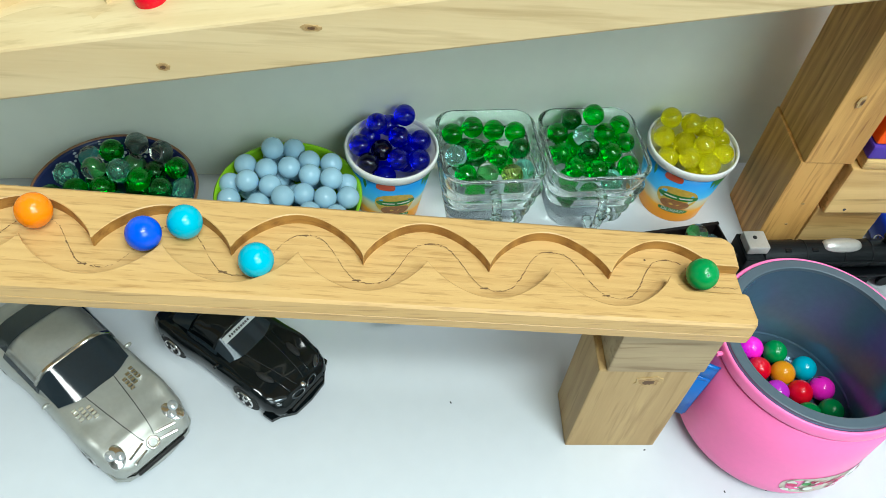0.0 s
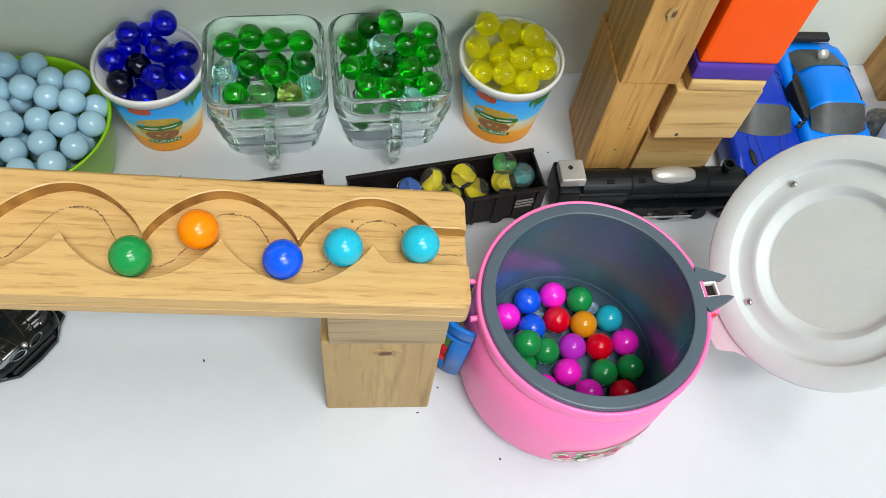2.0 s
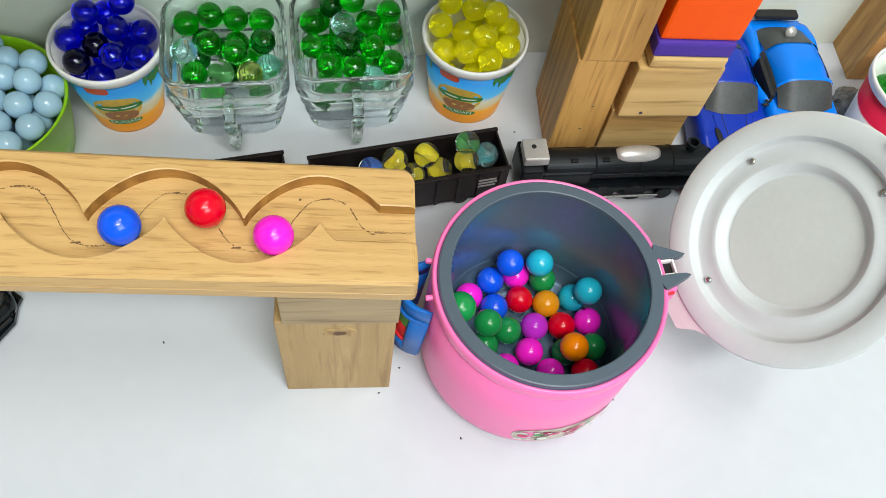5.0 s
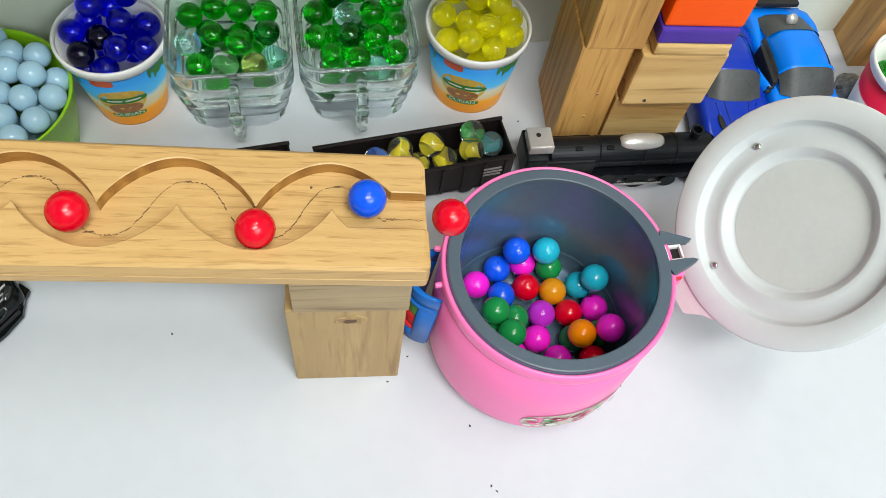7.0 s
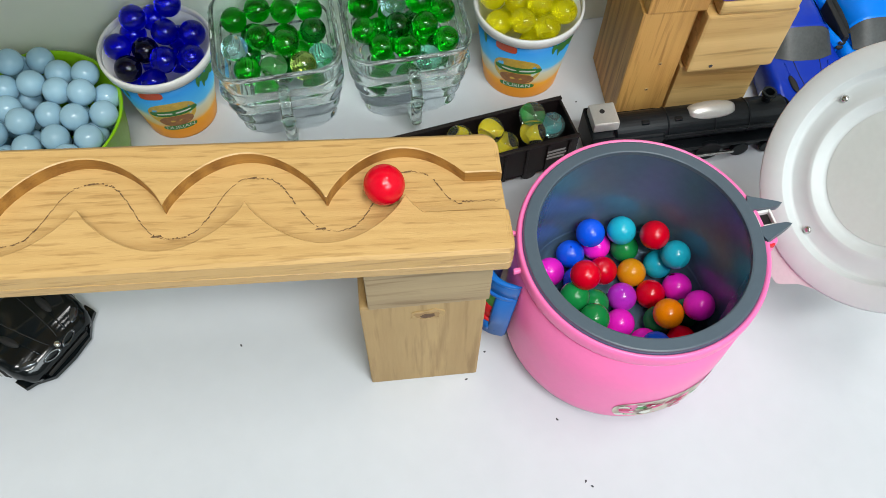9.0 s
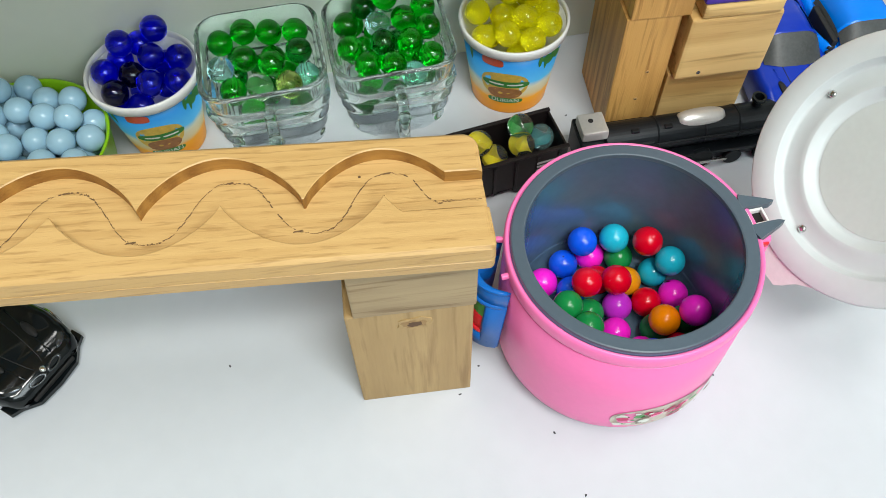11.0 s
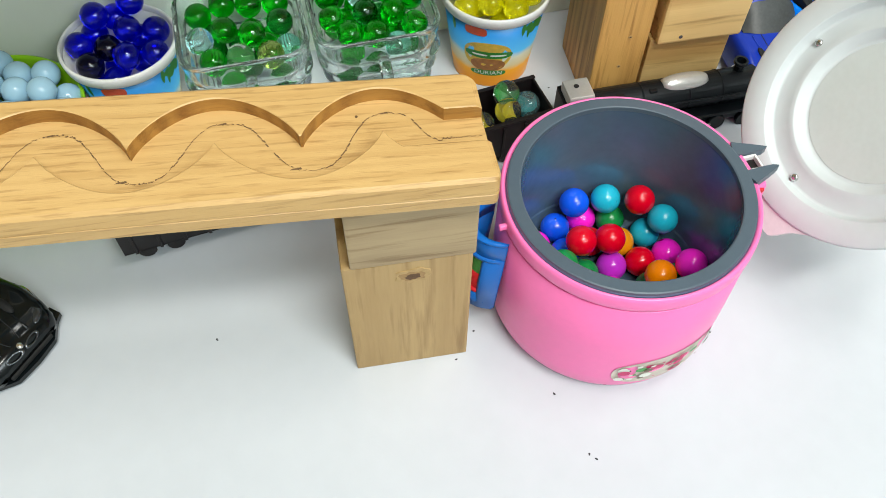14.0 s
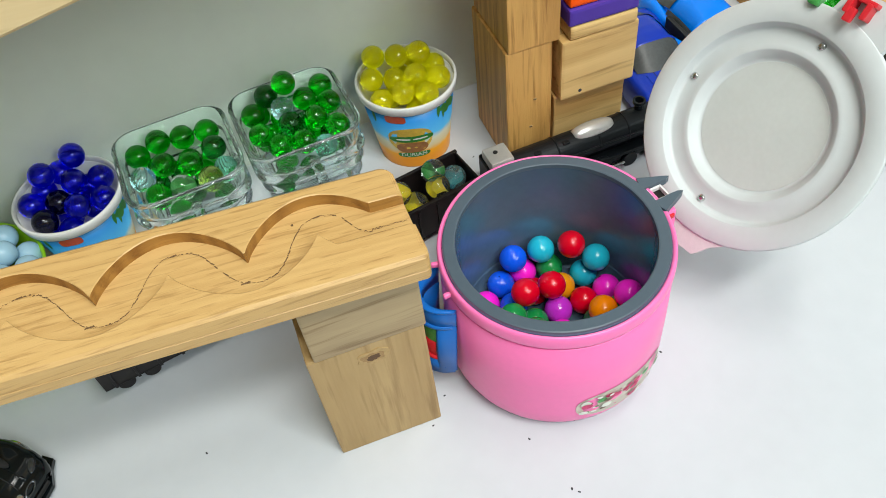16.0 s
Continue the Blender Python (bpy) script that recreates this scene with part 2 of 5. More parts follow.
G_OLIVE = marble_glass("olive_marble_glass", (0.50, 0.66, 0.14), 0.95)
G_TEAL = marble_glass("teal_marble_glass", (0.30, 0.80, 0.60), 0.93)
M_SWIRL = {"yellow": mat("yellow_swirl", (0.85, 0.70, 0.01), 0.4), "teal": mat("teal_swirl", (0.05, 0.32, 0.36), 0.4, spread=0.4, scale=200),
           "blue": mat("blue_swirl", (0.03, 0.14, 0.60), 0.4), "dark": mat("dark_swirl", (0.05, 0.09, 0.08), 0.4), "red": mat("red_swirl", (0.35, 0.03, 0.03), 0.4),
           "green": mat("green_swirl", (0.03, 0.30, 0.05), 0.4)}


# ---- mesh helpers ----
def finish(bm, name, material, smooth=False):
    me = bpy.data.meshes.new(name)
    bmesh.ops.recalc_face_normals(bm, faces=bm.faces)
    if smooth:
        for f in bm.faces:
            f.smooth = True
    bm.to_mesh(me)
    bm.free()
    me.materials.append(material)
    return me


def part(name, bm, material, parent=None, label="", smooth=False):
    ob = new(name, finish(bm, name, material, smooth))
    if parent is not None:
        ob.parent = parent
    return tagged(ob, label) if label else ob


def thing(name, m, label, category, group="", kind=""):
    ob = new(name)
    ob.empty_display_size = 0.01
    ob.matrix_world = m
    return tagged(ob, label, category, group, kind)


def box(bm, x0, x1, y0, y1, z0, z1, bevel=0.0, seg=2, m=None):
    r = bmesh.ops.create_cube(bm, size=1)
    vs = r["verts"]
    for v in vs:
        v.co = Vector((x0 + (v.co.x + 0.5) * (x1 - x0), y0 + (v.co.y + 0.5) * (y1 - y0), z0 + (v.co.z + 0.5) * (z1 - z0)))
    if bevel:
        es = list({e for v in vs for e in v.link_edges})
        q = bmesh.ops.bevel(bm, geom=es, offset=bevel, segments=seg, affect="EDGES", profile=0.6)
        vs = list({v for v in q["verts"]} | {v for v in vs if v.is_valid})
    if m is not None:
        bmesh.ops.transform(bm, matrix=m, verts=[v for v in vs if v.is_valid])
    return bm


def boxed(*a, **k):
    return box(bmesh.new(), *a, **k)


def lathe(profile, n=64, closed=False, bm=None, m=None):
    """Turns a list of (radius, height) about z."""
    bm = bm or bmesh.new()
    rings = []
    for r, z in profile:
        if r < 1e-6:
            rings.append([bm.verts.new((0, 0, z))])
        else:
            rings.append([bm.verts.new((r * math.cos(2 * math.pi * i / n), r * math.sin(2 * math.pi * i / n), z)) for i in range(n)])
    pairs = list(zip(rings, rings[1:])) + ([(rings[-1], rings[0])] if closed else [])
    for a, c in pairs:
        for i in range(n):
            j = (i + 1) % n
            if len(a) == 1 and len(c) == 1:
                continue
            if len(a) == 1:
                bm.faces.new((a[0], c[i], c[j]))
            elif len(c) == 1:
                bm.faces.new((a[i], c[0], a[j]))
            else:
                bm.faces.new((a[i], c[i], c[j], a[j]))
    if m is not None:
        bmesh.ops.transform(bm, matrix=m, verts=[v for r in rings for v in r])
    return bm


def loft(rings, cap=True, bm=None):
    bm = bm or bmesh.new()
    vr = [[bm.verts.new(p) for p in ring] for ring in rings]
    n = len(vr[0])
    for a, c in zip(vr, vr[1:]):
        for i in range(n):
            bm.faces.new((a[i], a[(i + 1) % n], c[(i + 1) % n], c[i]))
    if cap:
        bm.faces.new(vr[0]), bm.faces.new(vr[-1])
    return bm


def cylinder(r, x0, x1, axis="X", n=20, bevel=0.0, bm=None, at=(0, 0, 0)):
    prof = [(0, x0), (r - bevel, x0), (r, x0 + bevel), (r, x1 - bevel), (r - bevel, x1), (0, x1)] if bevel else [(0, x0), (r, x0), (r, x1), (0, x1)]
    turn = {"X": pose(0, 0, 0, 0, 90, 0), "Y": pose(0, 0, 0, -90, 0, 0), "Z": Matrix()}[axis]
    return lathe(prof, n, bm=bm, m=Matrix.Translation(at) @ turn)


def sphere_mesh(name, r, material, sub=4):
    bm = bmesh.new()
    bmesh.ops.create_icosphere(bm, subdivisions=sub, radius=r)
    return finish(bm, name, material, True)


# ---- the setting ----
part("table_top", boxed(-1.0, 1.1, -0.75, 0.5, -0.03, 0.0, 0.002), M_TABLE)
tagged(bpy.data.objects["table_top"], "white glossy laminate table top with small specks", "table", kind="structure")
ang = math.degrees(math.atan(0.074))
w = part("wall_back", boxed(-1.0, 1.1, 0, 0.02, 0.0, 0.5), M_WALL)
w.matrix_world = pose(0, 0.2466, 0.0005, 0, 0, ang)
tagged(w, "pale grey-white painted back wall panel", "wall", kind="structure")
# unseen closed room, its grey set by how much light it should bounce
for nm, a in (("room_floor", (-1.4, 1.4, -1.6, 1.4, -0.77, -0.75)), ("ceiling", (-1.4, 1.4, -1.6, 1.4, 2.05, 2.07)), ("wall_south", (-1.4, 1.4, -1.62, -1.6, -0.75, 2.05)),
              ("wall_north", (-1.4, 1.4, 1.4, 1.42, -0.75, 2.05)), ("wall_west", (-1.42, -1.4, -1.6, 1.4, -0.75, 2.05)), ("wall_east", (1.4, 1.42, -1.6, 1.4, -0.75, 2.05))):
    o = part(nm, boxed(*a), M_ROOM)
    tagged(o, "unseen plain grey room surface that bounces the lamps' light", "ceiling" if nm == "ceiling" else "floor" if "floor" in nm else "wall", kind="structure")

rng = random.Random(5)
SPECKS = [(0.098, -0.031), (-0.072, 0.030), (0.107, -0.065), (0.052, -0.003), (0.064, 0.012), (0.11, -0.068), (0.125, -0.03), 
          (0.19, -0.01), (-0.1, 0.16), (0.15, 0.185), (0.4, 0.262), (0.39, 0.25)]
for i, (x, y) in enumerate(SPECKS):
    bm = bmesh.new()
    bmesh.ops.create_icosphere(bm, subdivisions=1, radius=0.0006)
    for v in bm.verts:
        v.co = Vector((v.co.x * rng.uniform(0.8, 2.2), v.co.y * rng.uniform(0.6, 1.2), v.co.z * 0.3 + 0.00015))
    o = part("speck", bm, M_SPECK)
    o.matrix_world = pose(x, y, 0, 0, 0, rng.uniform(0, 180))
    tagged(o, "tiny dark crumb on the white table", "speck", "specks")

# ---- the wavy rail ----
PERIOD, CUSP = 0.0614, -0.0068
TOP = lambda x: 0.1605 - 0.072 * x
DEPTH, R_BALL = 0.0065, 0.0082


def back_edge(x):
    s = abs(math.sin(math.pi * (x - CUSP) / PERIOD)) ** 0.68
    y = 0.0165 + 0.0238 * s
    last = CUSP + math.ceil((0.023 - CUSP) / PERIOD) * PERIOD
    return 0.027 if x > last else max(y, 0.027) if x > 0.023 else y


def front_edge(x):
    s = abs(math.cos(math.pi * (x - CUSP) / PERIOD)) ** 0.72
    y = 0.0185 - 0.0205 * s
    return max(y, 0.0095) if x > 0.0227 else y


SWAY = [(0.0, 0.0065), (0.10, 0.0060), (0.20, 0.0095), (0.30, 0.0145), (0.37, 0.0212), (0.43, 0.0262), (0.50, 0.0300), (0.57, 0.0300), (0.63, 0.0300), (0.70, 0.0266), (0.76, 0.0205), (0.83, 0.0140),
        (0.89, 0.0082), (0.95, 0.0064), (1.0, 0.0065)]


def centre_line(x):
    """Where a rolling ball's centre lies across the rail: it swings from wall to wall."""
    u = ((x - CUSP) / PERIOD) % 1.0
    y = SWAY[0][1]
    for a, c in zip(SWAY, SWAY[1:]):
        if a[0] <= u <= c[0]:
            y = a[1] + (c[1] - a[1]) * (u - a[0]) / (c[0] - a[0])
    if x > 0.038:
        k = min(1, (x - 0.038) / 0.010)
        y = max(y, 0.0175) * (1 - k) + 0.0175 * k
    return y


def drawn_line(x):
    c = math.cos(2 * math.pi * ((x - CUSP) / PERIOD - 0.05))
    y = 0.0195 - 0.0132 * math.sin(1.3 * c) / math.sin(1.3)
    k = min(1, max(0, (x - 0.036) / 0.012))
    return y * (1 - k) + 0.0172 * k


def rail():
    th = thing("wavy_rail", Matrix(), "pale pine marble rail with a carved wavy groove, sloping down", "marble run")
    x_left, x_right = -0.62, 0.064
    xs, x = [], x_left
    while x < x_right - 1e-6:
        xs.append(x)
        x += 0.0008 if x > -0.36 else 0.004
    xs.append(x_right)
    TH = 0.0165
    body = bmesh.new()
    rows = []
    for x in xs:
        z, e = TOP(x), min(1.0, (x_right - x) / 0.002)
        u, w = max(0.0, x - x_right + 0.006), max(0.0, x - x_right + 0.003)
        B, F = 0.0480 - (0.006 - math.sqrt(0.006 ** 2 - min(u, 0.00595) ** 2)), -0.0105 + (0.003 - math.sqrt(0.003 ** 2 - min(w, 0.00295) ** 2))
        c = 0.0025 * (1 - e)
        f, b = front_edge(x), back_edge(x)
        zt = z - c * 0.6
        fl = z - DEPTH
        sec = [(F + 0.0022, z - TH), (F + 0.0004, z - TH + 0.0016), (F, z - 0.0092), (F + 0.0005, z - 0.0088), (F, z - 0.0084), (F + 0.0004, z - 0.0016), (F + 0.0018, z - 0.0002), (f - 0.0006, zt), (f, zt - 0.0003),
               (f, fl), (b, fl), (b, zt - 0.0003), (b + 0.0006, zt), (B - 0.003, z - 0.0002), (B - 0.0008, z - 0.0018), (B, z - 0.0045), (B, z - TH + 0.001), (B - 0.001, z - TH)]
        rows.append([body.verts.new((x, *p)) for p in sec])
    n = len(rows[0])
    for a, c in zip(rows, rows[1:]):
        for i in range(n):
            j = (i + 1) % n
            f = body.faces.new((a[i], a[j], c[j], c[i]))
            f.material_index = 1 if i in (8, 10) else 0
            f.smooth = i in (13, 14)
    body.faces.new(rows[0]), body.faces.new(rows[-1])
    ob = part("rail_body", body, M_RAIL, th)
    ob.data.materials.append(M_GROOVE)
    # pencil guide line on the groove floor, broken into short strokes
    line = bmesh.new()
    r = random.Random(3)
    x = -0.36
    while x < 0.062:
        step = r.uniform(0.00025, 0.0010)
        wide = r.uniform(0.00008, 0.00024) * (1.35 if math.sin(x * 190) > -0.2 else 0.8)
        if r.random() < 0.86 + 0.10 * math.sin(x * 160):
            p, jit = [], r.gauss(0, 0.00022)
            for t in (0, 1):
                xx = x + step * t
                y = drawn_line(xx) + jit
                p.append((xx, y, TOP(xx) - DEPTH + 0.00025))
            d = Vector((p[1][0] - p[0][0], p[1][1] - p[0][1])).normalized()
            nx, ny = -d.y * wide, d.x * wide
            line.faces.new([line.verts.new(q) for q in ((p[0][0] - nx, p[0][1] - ny, p[0][2]), (p[1][0] - nx, p[1][1] - ny, p[1][2]),
                                                        (p[1][0] + nx, p[1][1] + ny, p[1][2]), (p[0][0] + nx, p[0][1] + ny, p[0][2]))])
        x += step * r.uniform(0.95, 1.12)
    for k in range(7):
        for xx, w2 in ((CUSP - k * PERIOD - 0.003, 0.0022), (CUSP + PERIOD / 2 - k * PERIOD + 0.002, 0.0016)):
            y = drawn_line(xx)
            z = TOP(xx) - DEPTH + 0.0003
            line.faces.new([line.verts.new(q) for q in ((xx - w2, y - 0.0004, z), (xx + w2, y - 0.0003, z), (xx + w2 * 0.8, y + 0.0005, z), (xx - w2 * 0.7, y + 0.0003, z))])
    part("pencil_line", line, M_PENCIL, th, "broken dark pencil guide line")
    for x, y in ((0.015, 0.032),):
        part("pin_mark", cylinder(0.0006, 0, 0.0003, "Z", 8, at=(x, y, (TOP(x) - DEPTH if y == 0.032 else TOP(x)) - 0.0001)), M_PENCIL, th)
    return th


rail()


def knot(parent, m, rx, rz):
    """A round branch knot: thin rings in the face of a timber."""
    for k, mt in ((1.0, M_KNOTPALE), (0.66, M_KNOTRING), (0.42, M_KNOT)):
        bm = lathe([(0, 0.0003), (1, 0.0003), (1.05, -0.0004)], 20)
        for v in bm.verts:
            v.co.xy *= 1 + 0.45 * noise.noise(Vector((v.co.x * 2.2 + k * 7, v.co.y * 2.2, rx * 900)))
        bmesh.ops.transform(bm, matrix=m @ Matrix.Translation((0, 0, 0.0002 * (1.6 - k))) @ Matrix.Diagonal((rx * k, rz * k, 1, 1)), verts=bm.verts)
        part("knot", bm, mt, parent)


M_KNOTPALE = mat("knot_pale_wood", (0.44, 0.295, 0.125), 0.6, spread=0.2, scale=300)
M_KNOTRING = mat("knot_ring_wood", (0.33, 0.20, 0.08), 0.6, spread=0.25, scale=400)


def leg(x, front, top, full=True):
    th = thing("rail_leg", Matrix(), "two stacked pine blocks carrying the wooden rail", "support block", "rail legs")
    part("lower_block", boxed(x, x + 0.058, front, front + 0.037, 0, 0.095, 0.0012), M_LEG, th, "upright pine block with a round knot")
    part("upper_block", boxed(x + 0.004, x + 0.059, front - 0.001, front + 0.039, 0.0952, top, 0.0012), M_LEGTOP, th, "greyish rough pine block")
    if full:
        knot(th, pose(x + 0.031, front, 0.083, 90, 0, 0), 0.0085, 0.0055)
    return th


leg(0.0, 0.0, 0.1417)
leg(-0.60, 0.0, 0.185, False)

# ---- the upper board and its posts ----
UP_BOTTOM = lambda x: 0.2457 + 0.1956 * x


def upper_board():
    th = thing("upper_rail", Matrix(), "pale pine upper board sloping across, carved groove on top", "marble run")
    bm = bmesh.new()
    rows = []
    xs = [-0.7 + 0.9 * i / 450 for i in range(451)]
    for x in xs:
        z0 = UP_BOTTOM(x)
        z1 = z0 + 0.030
        # unseen rear of the board, added up to the wall to keep it shaded
        back = 0.2436 + 0.074 * x
        f = 0.116 + 0.016 * abs(math.sin(math.pi * (x + 0.262) / 0.0613)) ** 0.7
        sec = [(0.101, z0), (0.1, z0 + 0.0015), (0.1, z1 - 0.0015), (0.1006, z1 - 0.0004), (0.102, z1), (f, z1), (f, z1 - 0.0065), (f + 0.022, z1 - 0.0065), (f + 0.022, z1),
               (back - 0.002, z1), (back, z1 - 0.002), (back, z0 + 0.001), (back - 0.001, z0)]
        rows.append([bm.verts.new((x, *p)) for p in sec])
    n = len(rows[0])
    for a, c in zip(rows, rows[1:]):
        for i in range(n):
            bm.faces.new((a[i], a[(i + 1) % n], c[(i + 1) % n], c[i]))
    bm.faces.new(rows[0]), bm.faces.new(rows[-1])
    part("board_body", bm, M_BOARD, th)
    knot(th, pose(-0.229, 0.1, 0.2105, 90, 0, 0), 0.0035, 0.0022)
    knot(th, pose(-0.1564, 0.1, 0.2374, 90, 0, 0), 0.0045, 0.0018)
    return th


upper_board()


def post(x, y, wide, deep, joint, top, shift, label):
    th = thing("timber_post", Matrix(), label, "post", "timber posts")
    part("lower_timber", boxed(x, x + wide, y, y + deep, 0, joint, 0.001), M_POST, th)
    part("upper_timber", boxed(x + shift, x + wide + shift + 0.003, y - 0.001, y + deep - 0.001, joint + 0.0003, top, 0.001), M_POST, th)
    return th


p = post(0.169, 0.165, 0.032, 0.058, 0.097, 0.275, 0.0015, "stacked brown timber post with a knot, carrying the upper rail")
knot(p, pose(0.184, 0.164, 0.153, 90, 0, 20), 0.0042, 0.0048)
for x, z in ((0.189, 0.055), (0.186, 0.032), (0.194, 0.12)):
    knot(p, pose(x, 0.165, z, 90, 0, 0), 0.0012, 0.001)
post(0.4150, 0.240, 0.045, 0.06, 0.16, 0.3, 0.0, "brown timber post beside the white panel")

# stack of blocks beside the post
def block(name, a, material, label, bevel=0.0015, turn=0.0):
    cx, cy = (a[0] + a[1]) / 2, (a[2] + a[3]) / 2
    o = part(name, boxed(a[0] - cx, a[1] - cx, a[2] - cy, a[3] - cy, 0, a[5] - a[4], bevel), material)
    o.matrix_world = pose(cx, cy, a[4], 0, 0, turn)
    return tagged(o, label, "block", "stack of blocks")


block("wooden_block", (0.2035, 0.256, 0.166, 0.222, 0.0, 0.0495), M_BLOCK, "light pine block at the bottom of the stack")
block("wooden_block", (0.2045, 0.259, 0.161, 0.222, 0.0498, 0.0965), M_BLOCK, "light pine block with a nail hole, mid stack", 0.002, 1.5)
block("wooden_plank", (0.2105, 0.257, 0.160, 0.215, 0.0968, 0.1065), M_BLOCK, "thin pale pine slab under a purple slab", 0.002)
block("purple_slab", (0.2095, 0.257, 0.160, 0.215, 0.1068, 0.1185), M_PURPLE, "flat purple painted wooden slab", 0.002)
block("orange_block", (0.2105, 0.258, 0.162, 0.212, 0.1188, 0.2), M_ORANGE, "bright orange painted upright block", 0.002)
tagged(part("nail_hole", cylinder(0.0012, 0, 0.001, "Y", 10, at=(0.2195, 0.1603, 0.0545)), M_SPECK, bpy.data.objects["wooden_block.001"]), "dark nail hole")
bpy.data.objects["nail_hole"].matrix_world = Matrix()


# ---- marbles and balls ----
R_MARBLE = 0.0080
MESH_BALL = {k: sphere_mesh(k + "_ball", R_BALL, m) for k, m in BALLS.items()}
MESH_MARBLE = {k: sphere_mesh(k + "_marble", R_MARBLE, m) for k, m in (("green", G_GREEN), ("deep", G_DEEP), ("olive", G_OLIVE), ("aqua", G_AQUA), ("blue", G_BLUE), ("navy", G_NAVY), ("yellow", G_YELLOW),
                                                                       ("clear", G_CLEAR), ("teal", G_TEAL), ("pale", M_PALE))}
MARBLE_LABEL = {"green": "clear bright green glass marble", "deep": "dark green glass marble", "aqua": "pale iridescent aqua glass marble", "blue": "deep blue glass marble", "navy": "nearly black dark blue glass marble",
                "yellow": "clear yellow glass marble", "clear": "clear greenish glass marble", "olive": "clear olive yellow-green glass marble", "teal": "translucent teal glass marble", "pale": "glossy opaque pale blue marble"}


def swirl_vane(r, material, seed):
    """The coloured twisted vane inside a cat's-eye marble."""
    bm = bmesh.new()
    rr = random.Random(seed)
    for k in range(3):
        a0 = k * 2.1 + rr.uniform(0, 0.5)
        rows = []
        for i in range(9):
            u = -1 + 2 * i / 8
            h = math.sqrt(max(0.0, 1 - u * u)) * 0.66
            a = a0 + u * 1.1
            rows.append([bm.verts.new((u * r * 0.90, r * h * s * math.cos(a), r * h * s * math.sin(a))) for s in (0.0, 0.5, 1.0)])
        for p, q in zip(rows, rows[1:]):
            for j in range(2):
                bm.faces.new((p[j], p[j + 1], q[j + 1], q[j]))
    return finish(bm, "swirl", material, True)


SWIRLS = {k: swirl_vane(R_MARBLE, m, i) for i, (k, m) in enumerate(M_SWIRL.items())}


def marble(kind, place, where, group, swirl=None):
    o = new("marble", MESH_MARBLE[kind])
    r = random.Random(hash((round(place[0] * 1e4), round(place[1] * 1e4))))
    o.matrix_world = pose(*place, r.uniform(0, 360), r.uniform(0, 360), r.uniform(0, 360))
    tagged(o, MARBLE_LABEL[kind] + (" with %s swirl " % swirl if swirl else " ") + where, "marble", group)
    if swirl:
        v = new("swirl", SWIRLS[swirl])
        v.parent = o
        tagged(v, "twisted %s vane inside" % swirl)
    return o


def in_disc(cx, cy, rad):
    def f(r):
        a, d = r.uniform(0, 2 * math.pi), rad * math.sqrt(r.random())
        return cx + d * math.cos(a), cy + d * math.sin(a)
    return f


# ---- paper cups ----
def bent_text(words, size, radius, height, slope):
    """Lettering wrapped on a cup's side, facing -y."""
    cu = bpy.data.curves.new("lettering", "FONT")
    cu.body, cu.size, cu.align_x, cu.align_y = words, size, "CENTER", "CENTER"
    tmp = bpy.data.objects.new("lettering", cu)
    me = bpy.data.meshes.new_from_object(tmp)
    bpy.data.objects.remove(tmp)
    for v in me.vertices:
        z = height + v.co.y
        rad = radius(z) + 0.00035
        a = v.co.x / rad
        v.co = Vector((rad * math.sin(a), -rad * math.cos(a), z + slope * v.co.x))
    return me


def wrapped_patch(radius, a0, a1, z0, z1, proud, round_to=0.5, n=14):
    """A printed oval patch lying on a cup's side."""
    bm = bmesh.new()
    ac, zc, da, dz = (a0 + a1) / 2, (z0 + z1) / 2, (a1 - a0) / 2, (z1 - z0) / 2
    pts = []
    for i in range(4 * n):
        t = 2 * math.pi * i / (4 * n)
        c, s = math.cos(t), math.sin(t)
        pts.append((ac + da * math.copysign(abs(c) ** round_to, c), zc + dz * math.copysign(abs(s) ** round_to, s)))
    ring = []
    for k in (0.0, 0.5, 1.0):
        row = []
        for a, z in (pts if k else pts[:1]):
            aa, zz = ac + (a - ac) * k, zc + (z - zc) * k
            rad = radius(zz) + proud
            row.append(bm.verts.new((rad * math.sin(aa), -rad * math.cos(aa), zz)))
        ring.append(row)
    m = len(pts)
    for i in range(m):
        j = (i + 1) % m
        bm.faces.new((ring[0][0], ring[1][i], ring[1][j]))
        bm.faces.new((ring[1][i], ring[2][i], ring[2][j], ring[1][j]))
    return bm


